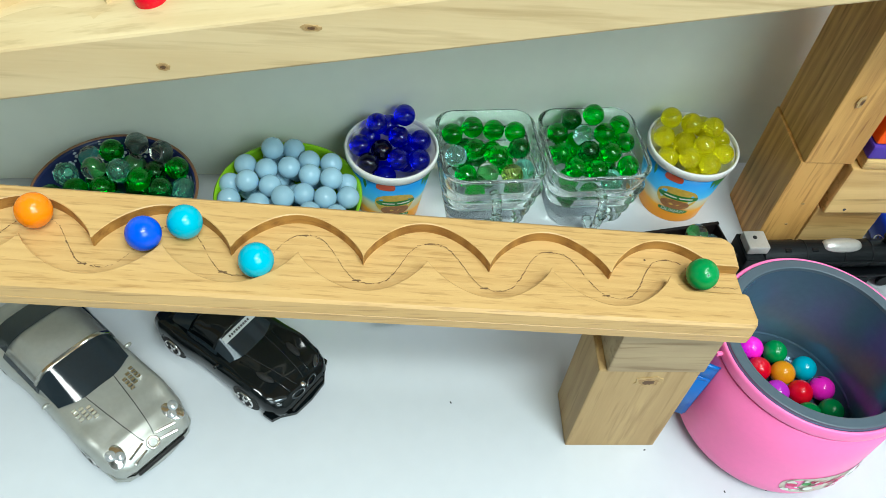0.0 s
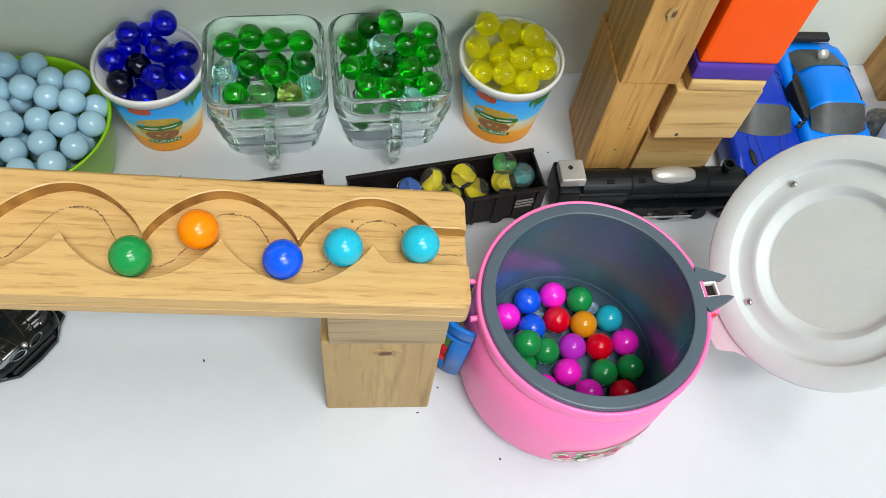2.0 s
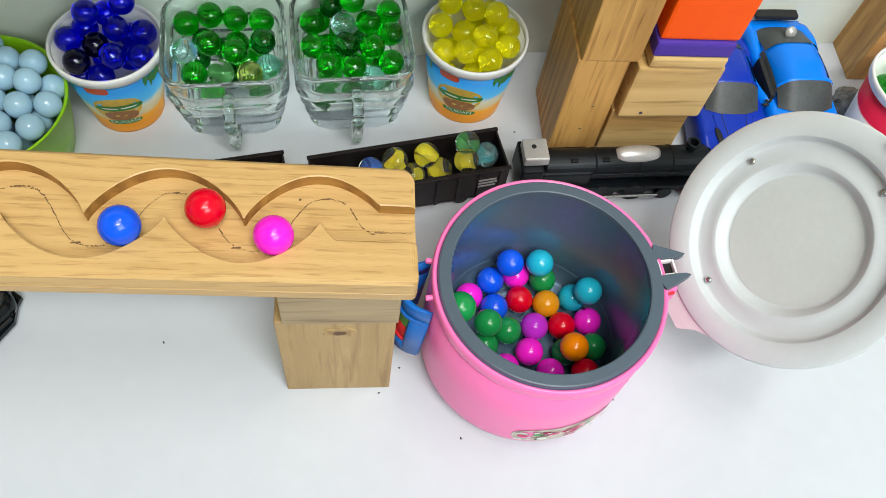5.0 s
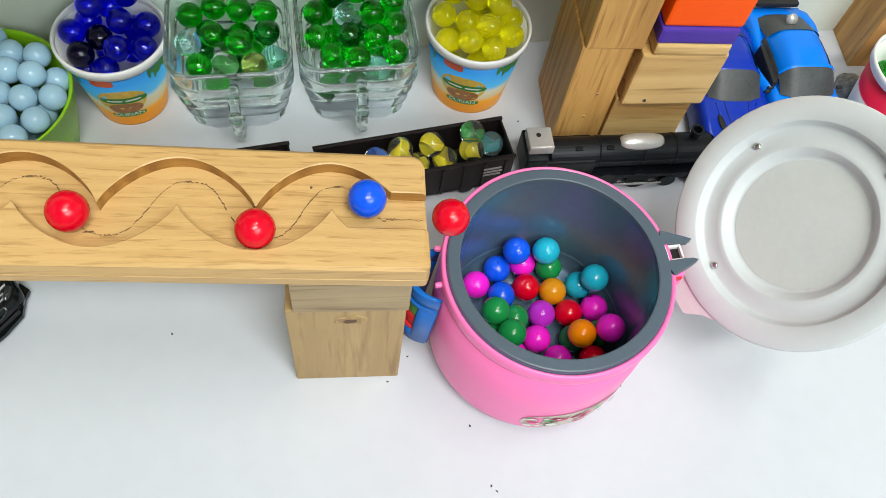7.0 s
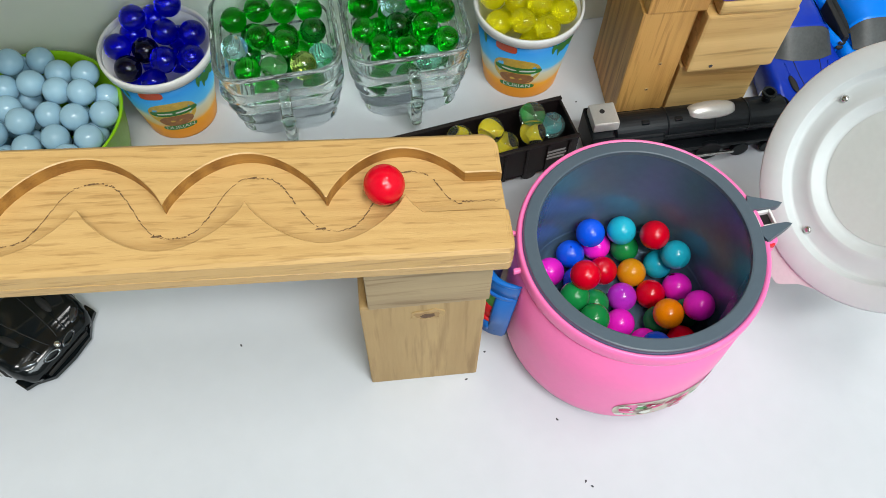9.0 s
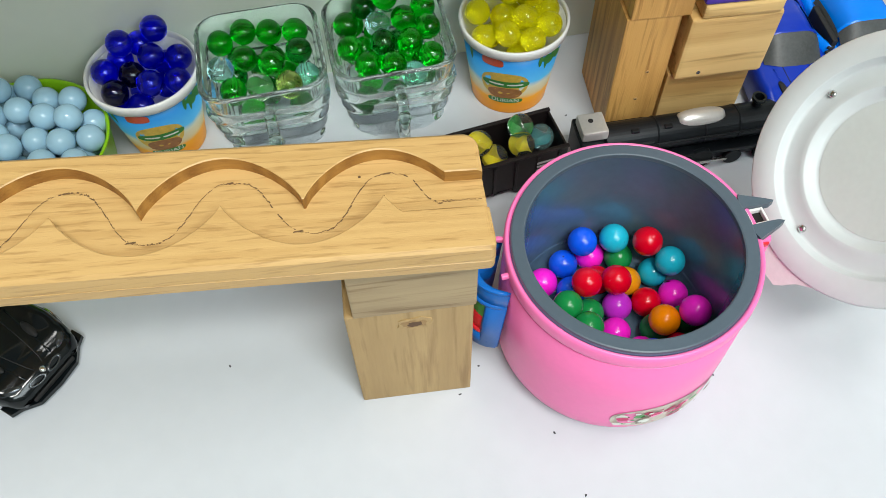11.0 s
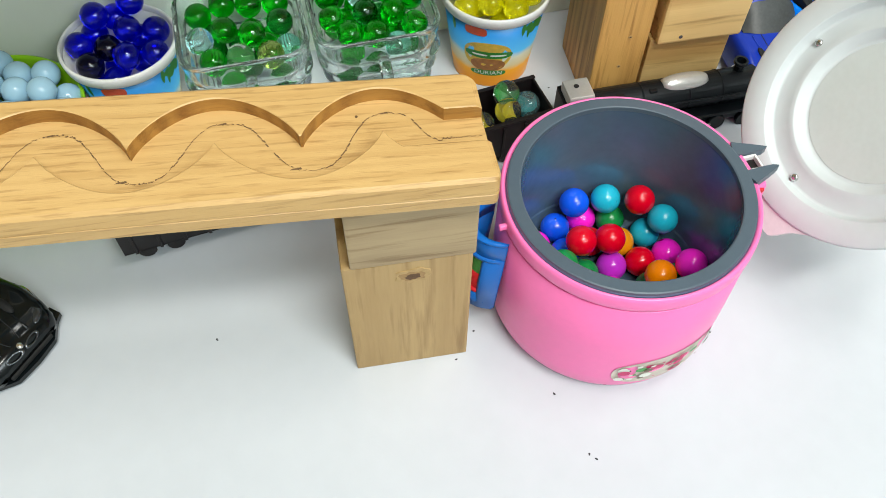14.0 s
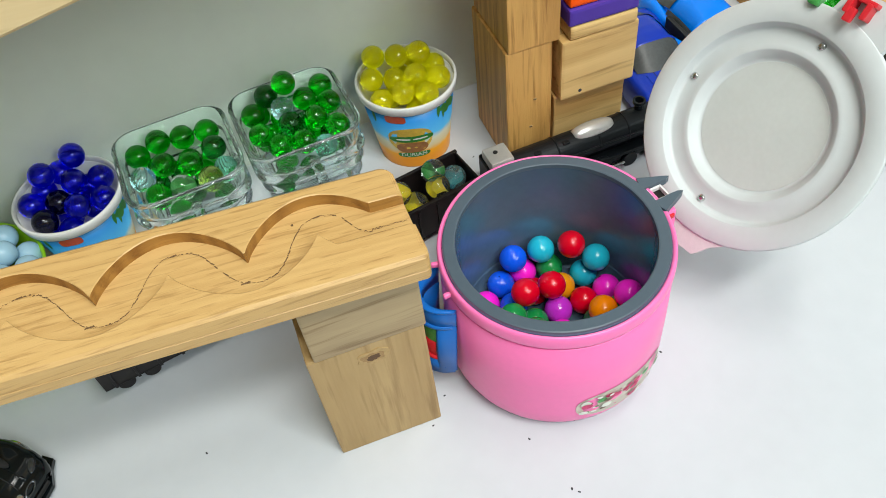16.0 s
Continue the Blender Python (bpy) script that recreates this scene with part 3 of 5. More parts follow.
def paper_cup(x, y, yaw, r0, r1, h, wrap, label, printed=True):
    th = thing("paper_cup", pose(x, y, 0, 0, 0, yaw), label, "cup", "ice cream cups")
    rad = lambda z: r0 + (r1 - r0) * z / h
    part("wall", lathe([(0, 0.004), (r0 - 0.001, 0.004), (r0, 0.0), (r0, 0.001), (rad(h - 0.006), h - 0.006), (rad(h - 0.006) - 0.0006, h - 0.006), (r0 - 0.0006, 0.006), (0, 0.006)], 72), wrap, th, smooth=True)
    part("liner", lathe([(0, 0.0065), (r0 - 0.0009, 0.0065), (r1 - 0.0009, h - 0.004), (r1 - 0.0014, h - 0.004), (r0 - 0.0014, 0.0072), (0, 0.0072)], 72), M_WHITE, th, "white inner wall", True)
    part("rim", lathe([(r1 - 0.0002, h - 0.0075), (r1 + 0.0006, h - 0.0070), (r1 + 0.0013, h - 0.0028), (r1 + 0.0013, h - 0.0008), (r1 + 0.0004, h), (r1 - 0.0006, h - 0.0006), (r1 - 0.001, h - 0.0075)],
                       72, True), M_WHITE, th, "rolled white rim", True)
    if printed:
        part("print", wrapped_patch(rad, -0.66, 0.42, 0.017, 0.0415, 0.00012, 0.9), M_PRINTY, th, "yellow fruit picture")
        part("print", wrapped_patch(rad, -0.50, 0.30, 0.016, 0.027, 0.00020, 0.9), M_PRINTB, th, "brown dessert picture")
        part("print", wrapped_patch(rad, -0.62, 0.44, 0.0275, 0.0335, 0.00030, 0.6), M_PRINTG, th, "green banner with white lettering bars")
        part("print", wrapped_patch(rad, -0.50, 0.34, 0.0115, 0.0165, 0.00030, 0.6), M_PRINTG, th, "green flavour banner")
        part("print", wrapped_patch(rad, -0.60, -0.15, 0.047, 0.054, 0.0002, 0.5), M_REDPRINT, th, "red oval brand patch")
        for k in range(4):
            part("print", wrapped_patch(rad, 0.62 + 0.12 * k, 0.86 + 0.12 * k, 0.047 - 0.004 * (k % 2), 0.050 - 0.003 * (k % 2) + 0.003, 0.0002, 1.3), M_PRINTG, th, "green palm leaf")
        for a0, a1 in ((-0.46, -0.12), (-0.06, 0.30)):
            part("print", wrapped_patch(rad, a0, a1, 0.0298, 0.0313, 0.0004, 0.5, 5), M_PRINTW, th, "white lettering bar")
        for a0, z0, z1 in ((0.55, 0.044, 0.056), (0.70, 0.040, 0.055), (0.84, 0.046, 0.056), (-0.95, 0.043, 0.055)):
            part("print", wrapped_patch(rad, a0, a0 + 0.10, z0, z1, 0.00025, 1.4, 5), M_PRINTG, th, "green palm leaf")
        me = bent_text("DURIAN", 0.0050, rad, 0.0140, 0.0)
        me.materials.append(M_PRINTW)
        o = new("lettering", me)
        o.parent, o.rotation_euler = th, (0, 0, -0.08)
        tagged(o, "white word DURIAN")
    return th


M_REDPRINT = mat("print_red", (0.62, 0.08, 0.03), 0.4)
YC, BC = (0.1165, 0.2175), (-0.1128, 0.2028)
paper_cup(*YC, -12, 0.0255, 0.0337, 0.0625, M_CUP, "paper ice cream cup with white rim, full of yellow marbles")
paper_cup(*BC, 14, 0.0228, 0.0328, 0.0630, M_CUP, "paper ice cream cup with white rim, full of blue marbles")
RC = (0.4180, 0.1850)
paper_cup(*RC, 0, 0.0250, 0.0335, 0.0625, M_REDCUP, "white and red paper cup holding green marbles", False)


def eased(rows, centre, radius, steps=60):
    """Nudges a heap's top marbles apart until they only touch, inside their container."""
    p = [Vector((centre[0] + a, centre[1] + b, z)) for a, b, z in rows]
    for _ in range(steps):
        for i in range(len(p)):
            for j in range(i):
                d = p[i] - p[j]
                k = (2 * R_MARBLE - d.length) / 2
                if k > 0:
                    d.normalize()
                    p[i] += d * k
                    p[j] -= d * k
            out = Vector((p[i].x - centre[0], p[i].y - centre[1]))
            if out.length > radius and p[i].z < 0.066:
                out *= radius / out.length
                p[i].x, p[i].y = centre[0] + out.x, centre[1] + out.y
    return p


def filler(taken, inside, levels, seed, per_level=14, tries=400):
    """Marbles hidden below the top ones, level by level, wherever there is room."""
    r, got = random.Random(seed), []
    for z in levels:
        n = 0
        for _ in range(tries):
            x, y = inside(r)
            q = Vector((x, y, z + r.uniform(-0.001, 0.001)))
            if n < per_level and all((q - o).length > 1.93 * R_MARBLE for o in taken + got):
                got.append(q)
                n += 1
    return got


BLUE_TOP = [(0.0088, 0.0220, 0.072), (-0.0044, 0.0240, 0.062), (-0.0190, 0.0180, 0.060), (-0.0110, 0.0160, 0.066), (-0.0225, 0.0050, 0.058), (0.0040, 0.0125, 0.061), (0.0195, 0.0110, 0.060),
            (-0.0070, 0.0015, 0.058), (-0.0165, -0.0090, 0.056), (0.0050, -0.0080, 0.058), (0.0185, -0.0060, 0.056)]
YELLOW_TOP = [(-0.0150, 0.0180, 0.070), (-0.0020, 0.0125, 0.069), (0.0125, 0.0050, 0.069), (-0.0230, 0.0053, 0.062), (-0.0105, 0.0020, 0.062), (-0.0080, -0.0130, 0.060), (0.0080, -0.0170, 0.060),
              (0.0195, -0.0110, 0.061), (0.0025, -0.0040, 0.064), (0.0230, 0.0060, 0.062), (0.0120, 0.0200, 0.061), (-0.0190, -0.0130, 0.057)]
RED_TOP = [(0.0, 0.016, 0.060), (-0.015, 0.004, 0.060), (0.0, -0.004, 0.062), (0.016, 0.004, 0.060), (-0.008, -0.017, 0.058), (0.009, -0.018, 0.058)]
for c, kind, rows, seed in ((YC, "yellow", YELLOW_TOP, 3), (BC, "blue", BLUE_TOP, 7), (RC, "green", RED_TOP, 9)):
    top = eased(rows, c, 0.0230)
    below = filler(top, in_disc(c[0], c[1], 0.0205), (0.050, 0.046, 0.035), seed, 8)
    for k, p in enumerate(top + below):
        marble("navy" if kind == "blue" and k in (7, 8) else kind, p, "in a paper cup", kind + " cup marbles")


# ---- square glass mugs ----
def rounded_square(half, corner, z, n=6):
    pts = []
    for qx, qy, a0 in ((1, 1, 0), (-1, 1, 90), (-1, -1, 180), (1, -1, 270)):
        for i in range(n):
            a = radians(a0 + 90 * i / (n - 1))
            pts.append(((half - corner) * qx + corner * math.cos(a), (half - corner) * qy + corner * math.sin(a), z))
    return pts


def glass_mug(x, y, yaw):
    th = thing("glass_mug", pose(x, y, 0, 0, 0, yaw), "square ribbed clear glass mug heaped with green marbles", "mug", "glass mugs")
    outer, inner, h = [], [], 0.067
    steps = 44
    for i in range(steps + 1):
        u = i / steps
        half = 0.0240 + (0.0380 - 0.0240) * u ** 0.85
        rib = 0.0030 * (0.5 + 0.5 * math.cos(u * 2 * math.pi * 5.6)) ** 0.8 if 0.06 < u < 0.80 else 0.0
        outer.append(rounded_square(half + rib - (0.0015 if i == 0 else 0), 0.010 + 0.006 * u, h * u))
        if u >= 0.39:
            inner.append(rounded_square(half - 0.0028, 0.009 + 0.0055 * u, h * u + (0.0004 if i == steps else 0)))
    rings = outer + [rounded_square(0.0380 - 0.0010, 0.0160, h + 0.0009)] + inner[::-1]
    bm = loft(rings, True)
    part("bowl", bm, M_GLASS, th, smooth=True).visible_shadow = False
    # bar handle on the front: two stubs, a bar and a thumb bead
    hb = bmesh.new()
    path = [(0, -0.030, 0.050), (0, -0.0405, 0.052), (0, -0.0455, 0.046), (0, -0.0455, 0.030), (0, -0.0425, 0.016), (0, -0.035, 0.0125), (0, -0.025, 0.013)]
    rings = []
    for i, p in enumerate(path):
        d = (Vector(path[min(i + 1, len(path) - 1)]) - Vector(path[max(i - 1, 0)])).normalized()
        side = Vector((1, 0, 0))
        up = d.cross(side)
        rings.append([Vector(p) + side * 0.0036 * math.cos(a) + up * 0.0030 * math.sin(a) for a in [2 * math.pi * k / 12 for k in range(12)]])
    loft(rings, True, hb)
    part("handle", hb, M_GLASS, th, "thick clear glass bar handle", True)
    bd = bmesh.new()
    bmesh.ops.create_uvsphere(bd, u_segments=14, v_segments=8, radius=0.0044, matrix=Matrix.Translation((0, -0.0478, 0.0405)))
    part("thumb_bead", bd, M_GLASS, th, "round glass bead on the handle", True)
    return th


MUGS = [((-0.0415, 0.2025), 5.0), ((0.0365, 0.2090), 5.0)]
for (mx, my), yaw in MUGS:
    glass_mug(mx, my, yaw)


def in_square(cx, cy, half, yaw):
    c, s = math.cos(radians(yaw)), math.sin(radians(yaw))

    def f(r):
        a, b = r.uniform(-half, half), r.uniform(-half, half)
        return cx + a * c - b * s, cy + a * s + b * c
    return f


MUG_TOPS = [
    [("green", -0.0250, 0.0215, 0.058), ("green", -0.0127, 0.0235, 0.061), ("green", 0.0044, 0.0222, 0.061), ("green", 0.0210, 0.0210, 0.061), ("green", -0.0105, 0.0020, 0.060),
     ("green", 0.0060, -0.0040, 0.060), ("deep", 0.0228, 0.0040, 0.060), ("aqua", -0.0245, -0.0055, 0.060), ("green", -0.0177, -0.0190, 0.055), ("clear", -0.0020, -0.0180, 0.056),
     ("olive", 0.0170, -0.0180, 0.056), ("teal", 0.0250, -0.0090, 0.052)],
    [("green", 0.0002, 0.0190, 0.077), ("green", -0.0245, 0.0144, 0.062), ("deep", -0.0130, 0.0235, 0.065), ("green", 0.0222, 0.0215, 0.064), ("green", 0.0110, 0.0142, 0.064),
     ("aqua", -0.0050, 0.0120, 0.063), ("green", 0.0250, 0.0060, 0.062), ("green", -0.0240, -0.0048, 0.060), ("deep", -0.0038, -0.0030, 0.062), ("green", 0.0135, -0.0055, 0.062),
     ("green", -0.0142, -0.0175, 0.058), ("green", 0.0021, -0.0200, 0.058), ("green", 0.0240, -0.0160, 0.059), ("green", -0.0240, 0.0250, 0.054), ("teal", 0.0135, -0.0200, 0.050)]]
for k, ((mx, my), yaw) in enumerate(MUGS):
    top = eased([r[1:] for r in MUG_TOPS[k]], (mx, my), 0.0330)
    below = filler(top, in_square(mx, my, 0.0225, yaw), (0.0470, 0.0355), 20 + k, 10)
    rr = random.Random(40 + k)
    kinds = [r[0] for r in MUG_TOPS[k]] + [rr.choice(("green", "green", "deep")) for _ in below]
    for kind, p in zip(kinds, top + below):
        marble(kind, p, "in a glass mug", "glass mug marbles", rr.choice(("green", "yellow")) if kind == "clear" else None)

# ---- lime bowl with pale blue marbles, patterned plate with glass marbles ----
def dish(name, x, y, rad, h, base, material, label, category):
    th = thing(name, pose(x, y, 0), label, category)
    prof = [(0, 0.0), (base, 0.0), (base + 0.002, 0.001), (base + (rad - base) * 0.55, h * 0.42), (rad - 0.001, h - 0.001), (rad, h), (rad - 0.0012, h + 0.0006), (rad - 0.0028, h - 0.001),
            (base + (rad - base) * 0.52, h * 0.46), (base, 0.003), (0, 0.003)]
    part("dish_body", lathe(prof, 72), material, th, smooth=True)
    return th


dish("lime_bowl", -0.1845, 0.1665, 0.0515, 0.048, 0.040, M_LIME, "shallow lime green plastic bowl of pale blue marbles", "bowl")
pl = dish("patterned_plate", -0.2990, 0.1560, 0.0545, 0.056, 0.041, M_PLATE, "dark blue flowered bowl with brown rim, full of glass marbles", "bowl")
part("rim", lathe([(0.0532, 0.0558), (0.0549, 0.0558), (0.0552, 0.0566), (0.0545, 0.0573), (0.0532, 0.0567)], 72, True), M_PLATERIM, pl, "brown glazed rim", True)
rr = random.Random(8)
for k in range(150):
    a, t = rr.uniform(0, 2 * math.pi), rr.uniform(0.62, 0.98)
    q = 0.0405 + (0.0522 - 0.0405) * t
    z = 0.003 + (0.0555 - 0.003) * t + 0.0006
    bm = bmesh.new()
    bmesh.ops.create_icosphere(bm, subdivisions=1, radius=rr.uniform(0.0010, 0.0020))
    bmesh.ops.transform(bm, matrix=Matrix.Translation((q * math.cos(a), q * math.sin(a), z)) @ Matrix.Rotation(a, 4, "Z") @ pose(0, 0, 0, 0, -67, 0) @ Matrix.Diagonal((1, 1, 0.15, 1)), verts=bm.verts)
    part("flower", bm, M_PLATEDOT, pl)
PALE_TOP = [(-0.0126, 0.0331, 0.058), (-0.0005, 0.0385, 0.052), (-0.0300, 0.0218, 0.052), (-0.0420, 0.0080, 0.050), (-0.0180, 0.0164, 0.053), (0.0, 0.0190, 0.055), (0.0115, 0.0266, 0.052),
            (0.0285, 0.0262, 0.052), (-0.0292, 0.0049, 0.052), (-0.0150, 0.0012, 0.053), (0.0170, 0.0100, 0.053), (0.0300, 0.0095, 0.052), (0.0405, 0.0130, 0.048), (-0.0040, -0.0050, 0.053),
            (0.0085, -0.0010, 0.052), (0.0258, -0.0062, 0.052), (0.0410, -0.0040, 0.050), (-0.0400, -0.0080, 0.049), (0.0166, -0.0180, 0.050), (0.0335, -0.0190, 0.049), (-0.0200, -0.0140, 0.051),
            (0.0, -0.0220, 0.050), (-0.0145, 0.0440, 0.048), (-0.0300, -0.0240, 0.049), (-0.0130, -0.0330, 0.049), (0.0070, -0.0370, 0.049), (0.0240, -0.0330, 0.049)]
top = eased(PALE_TOP, (-0.1845, 0.1665), 0.0420)
for p in top + filler(top, in_disc(-0.1845, 0.1665, 0.0350), (0.0375, 0.0240, 0.0115), 5, 12):
    marble("pale", p, "in a lime bowl", "pale blue marbles")
PLATE_TOP = [("clear", 0.0075, 0.0415, 0.060), ("green", -0.0080, 0.0350, 0.060), ("clear", 0.0250, 0.0350, 0.059), ("green", 0.0390, 0.0220, 0.057), ("teal", -0.0349, 0.0151, 0.056),
             ("clear", -0.0170, 0.0188, 0.059), ("teal", 0.0010, 0.0150, 0.061), ("green", 0.0190, 0.0075, 0.060), ("deep", 0.0330, 0.0050, 0.057), ("teal", 0.0430, 0.0090, 0.054),
             ("green", -0.0071, 0.0030, 0.058), ("clear", 0.0082, 0.0270, 0.055), ("deep", 0.0224, 0.0220, 0.055), ("green", -0.0260, 0.0010, 0.056), ("clear", -0.0230, 0.0330, 0.055),
             ("deep", -0.0400, -0.0030, 0.054), ("teal", 0.0060, -0.0130, 0.058), ("green", 0.0230, -0.0120, 0.057), ("clear", -0.0130, -0.0150, 0.057), ("teal", 0.0380, -0.0130, 0.054)]
rr = random.Random(77)
top = eased([r[1:] for r in PLATE_TOP], (-0.2990, 0.1560), 0.0440)
rest = filler(top, in_disc(-0.2990, 0.1560, 0.0370), (0.0440, 0.0300, 0.0160), 6, 14)
for kind, p in zip([r[0] for r in PLATE_TOP] + [rr.choice(("deep", "teal", "green")) for _ in rest], top + rest):
    marble(kind, p, "in a patterned bowl", "patterned bowl marbles", rr.choice(("dark", "teal", "green")) if kind == "clear" else None)


# ---- the pink pot ----
PX, PY = 0.1368, 0.0238


def pot():
    th = thing("pink_pot", pose(PX, PY, 0), "round pink plastic lunch pot, open lid, holding painted balls", "pot")
    part("body", lathe([(0.0510, 0.0040), (0.0545, 0.0050), (0.0572, 0.0078), (0.0588, 0.0125), (0.0598, 0.0220), (0.0606, 0.050), (0.0611, 0.088), (0.0599, 0.089), (0.0570, 0.012), (0.0500, 0.0055)], 96, True), M_PINK, th, smooth=True)
    part("base", lathe([(0, 0.0), (0.0510, 0.0), (0.0528, 0.0010), (0.0532, 0.0044), (0.0510, 0.0052), (0, 0.0052)], 96), M_BASE, th, "pale grey base ring", True)
    part("rim", lathe([(0.0608, 0.0905), (0.0614, 0.0908), (0.0617, 0.0914), (0.0619, 0.0930), (0.0619, 0.0975), (0.0615, 0.0992), (0.0604, 0.1000), (0.0590, 0.0980), (0.0590, 0.0905)], 96, True), M_PINK, th,
         "rounded pink rim", True)
    part("liner", lathe([(0.0592, 0.0985), (0.0588, 0.1000), (0.0575, 0.1006), (0.0530, 0.1006), (0.0522, 0.1000), (0.0520, 0.0985), (0.0512, 0.0200), (0.0480, 0.0100), (0.0440, 0.0080), (0, 0.0080),
                         (0, 0.0065), (0.0450, 0.0065), (0.0500, 0.0095), (0.0585, 0.0900)], 96), M_LINER, th, "dark grey glossy inner bowl", True)
    part("collar", lathe([(0.0590, 0.0990), (0.0587, 0.1009), (0.0580, 0.1012), (0.0529, 0.1012), (0.0522, 0.1009), (0.0519, 0.0985), (0.0530, 0.0995), (0.0570, 0.0995)], 96, True), M_GREY, th,
         "flat grey plastic collar")
    # hinge side: two grey lugs and a white catch
    hd = radians(6)
    for k, s in ((0, 1), (1, -1)):
        bm = bmesh.new()
        pts = [(0.0560, s * 0.0052), (0.0590, s * 0.0135), (0.0625, s * 0.0118), (0.0680, s * 0.0095), (0.0722, s * 0.0076), (0.0748, s * 0.0062), (0.0722, s * 0.0050), (0.0670, s * 0.0048)]
        lo = [bm.verts.new((a, b, 0.0965)) for a, b in pts]
        hi = [bm.verts.new((a, b, 0.1010)) for a, b in pts]
        bm.faces.new(lo), bm.faces.new(hi)
        for i in range(len(pts)):
            j = (i + 1) % len(pts)
            bm.faces.new((lo[i], lo[j], hi[j], hi[i]))
        part("hinge_lug", bm, M_GREY, th, "pointed grey hinge lug").rotation_euler.z = hd
    cf = bmesh.new()
    for a in ((0.0588, 0.0606, -0.0048, 0.0048), (0.0672, 0.0684, -0.0048, 0.0048), (0.0606, 0.0672, -0.0048, -0.0034), (0.0606, 0.0672, 0.0034, 0.0048)):
        box(cf, *a, 0.0930, 0.0992, 0.0005)
    part("catch", cf, M_WHITE, th, "small white hinge catch frame").rotation_euler.z = hd
    part("catch_pin", boxed(0.0604, 0.0674, -0.0036, 0.0036, 0.0935, 0.0965, 0.0004), M_WAGON, th, "dark hinge pin inside the catch").rotation_euler.z = hd
    part("hinge_block", boxed(0.0585, 0.0690, -0.0110, 0.0110, 0.0770, 0.0935, 0.0025), M_PINK, th, "pink hinge block").rotation_euler.z = hd
    part("hinge_tip", boxed(0.0630, 0.0670, -0.0120, -0.0085, 0.0880, 0.0915, 0.001), M_REDP, th, "red hinge end").rotation_euler.z = hd
    # clip latch: a curved frame hugging the side, swung out a little at its foot
    reach = lambda z, a: 0.0618 + 0.0022 * (0.0905 - z) / 0.06 + 0.0125 * max(0.0, 1 - (abs(a - 178) / 14) ** 2.5)

    def arc_panel(bm, a0, a1, z0, z1, lift0, lift1, n=16):
        rows = []
        for i in range(n + 1):
            d = a0 + (a1 - a0) * i / n
            a = radians(d)
            e = 0.0006 if i in (0, n) else 0.0
            row = []
            for z, q in ((z0, lift0 + e), (z0 + 0.0008, lift1 - e - 0.0004), ((z0 + z1) / 2, lift1 - e), (z1 - 0.0008, lift1 - e - 0.0003), (z1, lift0 + e)):
                row.append(Vector(((reach(z, d) + q) * math.cos(a), (reach(z, d) + q) * math.sin(a), z)))
            rows.append(row)
        return loft(rows, True, bm)

    bm = bmesh.new()
    arc_panel(bm, 164, 192, 0.0755, 0.0905, -0.0006, 0.0016)
    arc_panel(bm, 163.7, 192.3, 0.0885, 0.0915, -0.0004, 0.0030)
    arc_panel(bm, 164.5, 191.5, 0.0735, 0.0775, -0.0004, 0.0026)
    arc_panel(bm, 164.4, 191.6, 0.0300, 0.0440, -0.0006, 0.0016)
    arc_panel(bm, 187.2, 192, 0.0320, 0.0770, -0.0007, 0.0019, 5)
    arc_panel(bm, 164, 171.5, 0.0320, 0.0770, -0.0007, 0.0019, 5)
    latch = part("latch", bm, M_BLUE, th, "blue plastic clip latch with a cut-out frame", True)
    latch.location.z = -0.0045
    bm = bmesh.new()
    arc_panel(bm, 171, 188, 0.0590, 0.0760, -0.0010, 0.0004)
    part("latch_picture", bm, M_GREENP, latch, "green picture panel")
    bm = bmesh.new()
    arc_panel(bm, 171, 188, 0.0430, 0.0600, -0.0010, 0.0006)
    part("latch_button", bm, M_REDP, latch, "red button", True)
    bm = bmesh.new()
    arc_panel(bm, 171, 188, 0.0430, 0.0470, 0.0, 0.0018)
    part("latch_button_lip", bm, M_REDP, latch, "raised red button lip", True)
    bm = bmesh.new()
    arc_panel(bm, 172, 179, 0.0815, 0.0835, 0.0010, 0.0018, 4)
    part("latch_slot", bm, M_TYRE, latch, "dark slot")
    for a in (168, 187):
        k = part("latch_prong", boxed(0.0600, 0.0655, -0.0012, 0.0012, 0.0925, 0.0955, 0.0008), M_PINK, th, "pink latch prong")
        k.rotation_euler = (0, 0, radians(a))
    # torn flower sticker
    sr = lambda z: 0.0588 + (min(z, 0.022) - 0.0125) * 0.105 + max(0.0, z - 0.022) * 0.0286
    st = part("sticker", wrapped_patch(sr, -0.44, 0.56, 0.0142, 0.0392, 0.0003, 0.75), M_PAPER, th, "worn paper flower sticker")
    st.rotation_euler = (0, 0, 0.20)
    r2 = random.Random(12)
    for k in range(52):
        a, z = r2.uniform(-0.38, 0.50), r2.uniform(0.0168, 0.0366)
        w2 = r2.uniform(0.012, 0.05)
        if abs(a) > 0.25 and (z < 0.0195 or z > 0.0335):
            continue
        mt = M_FLOWER if abs(a - 0.02) < 0.14 else (M_PRINTW, M_STAIN, M_FLOWER, M_PRINTW, M_GREENP)[k % 5]
        part("print", wrapped_patch(sr, a - w2, a + w2, z - w2 * 0.045, z + w2 * 0.045, 0.0005 + 0.00002 * k, 0.9, 3), mt, st)
    for o in th.children_recursive:
        for v in o.data.vertices:
            k = 1.032 - 0.54 * v.co.z
            v.co = (v.co.x * k, v.co.y * k, v.co.z * 0.93)
    # lid, swung open about the hinge
    c, az, el, R = Vector((0.2561 - PX, 0.0362 - PY, 0.1118)), radians(195.7), radians(37.3), 0.0655
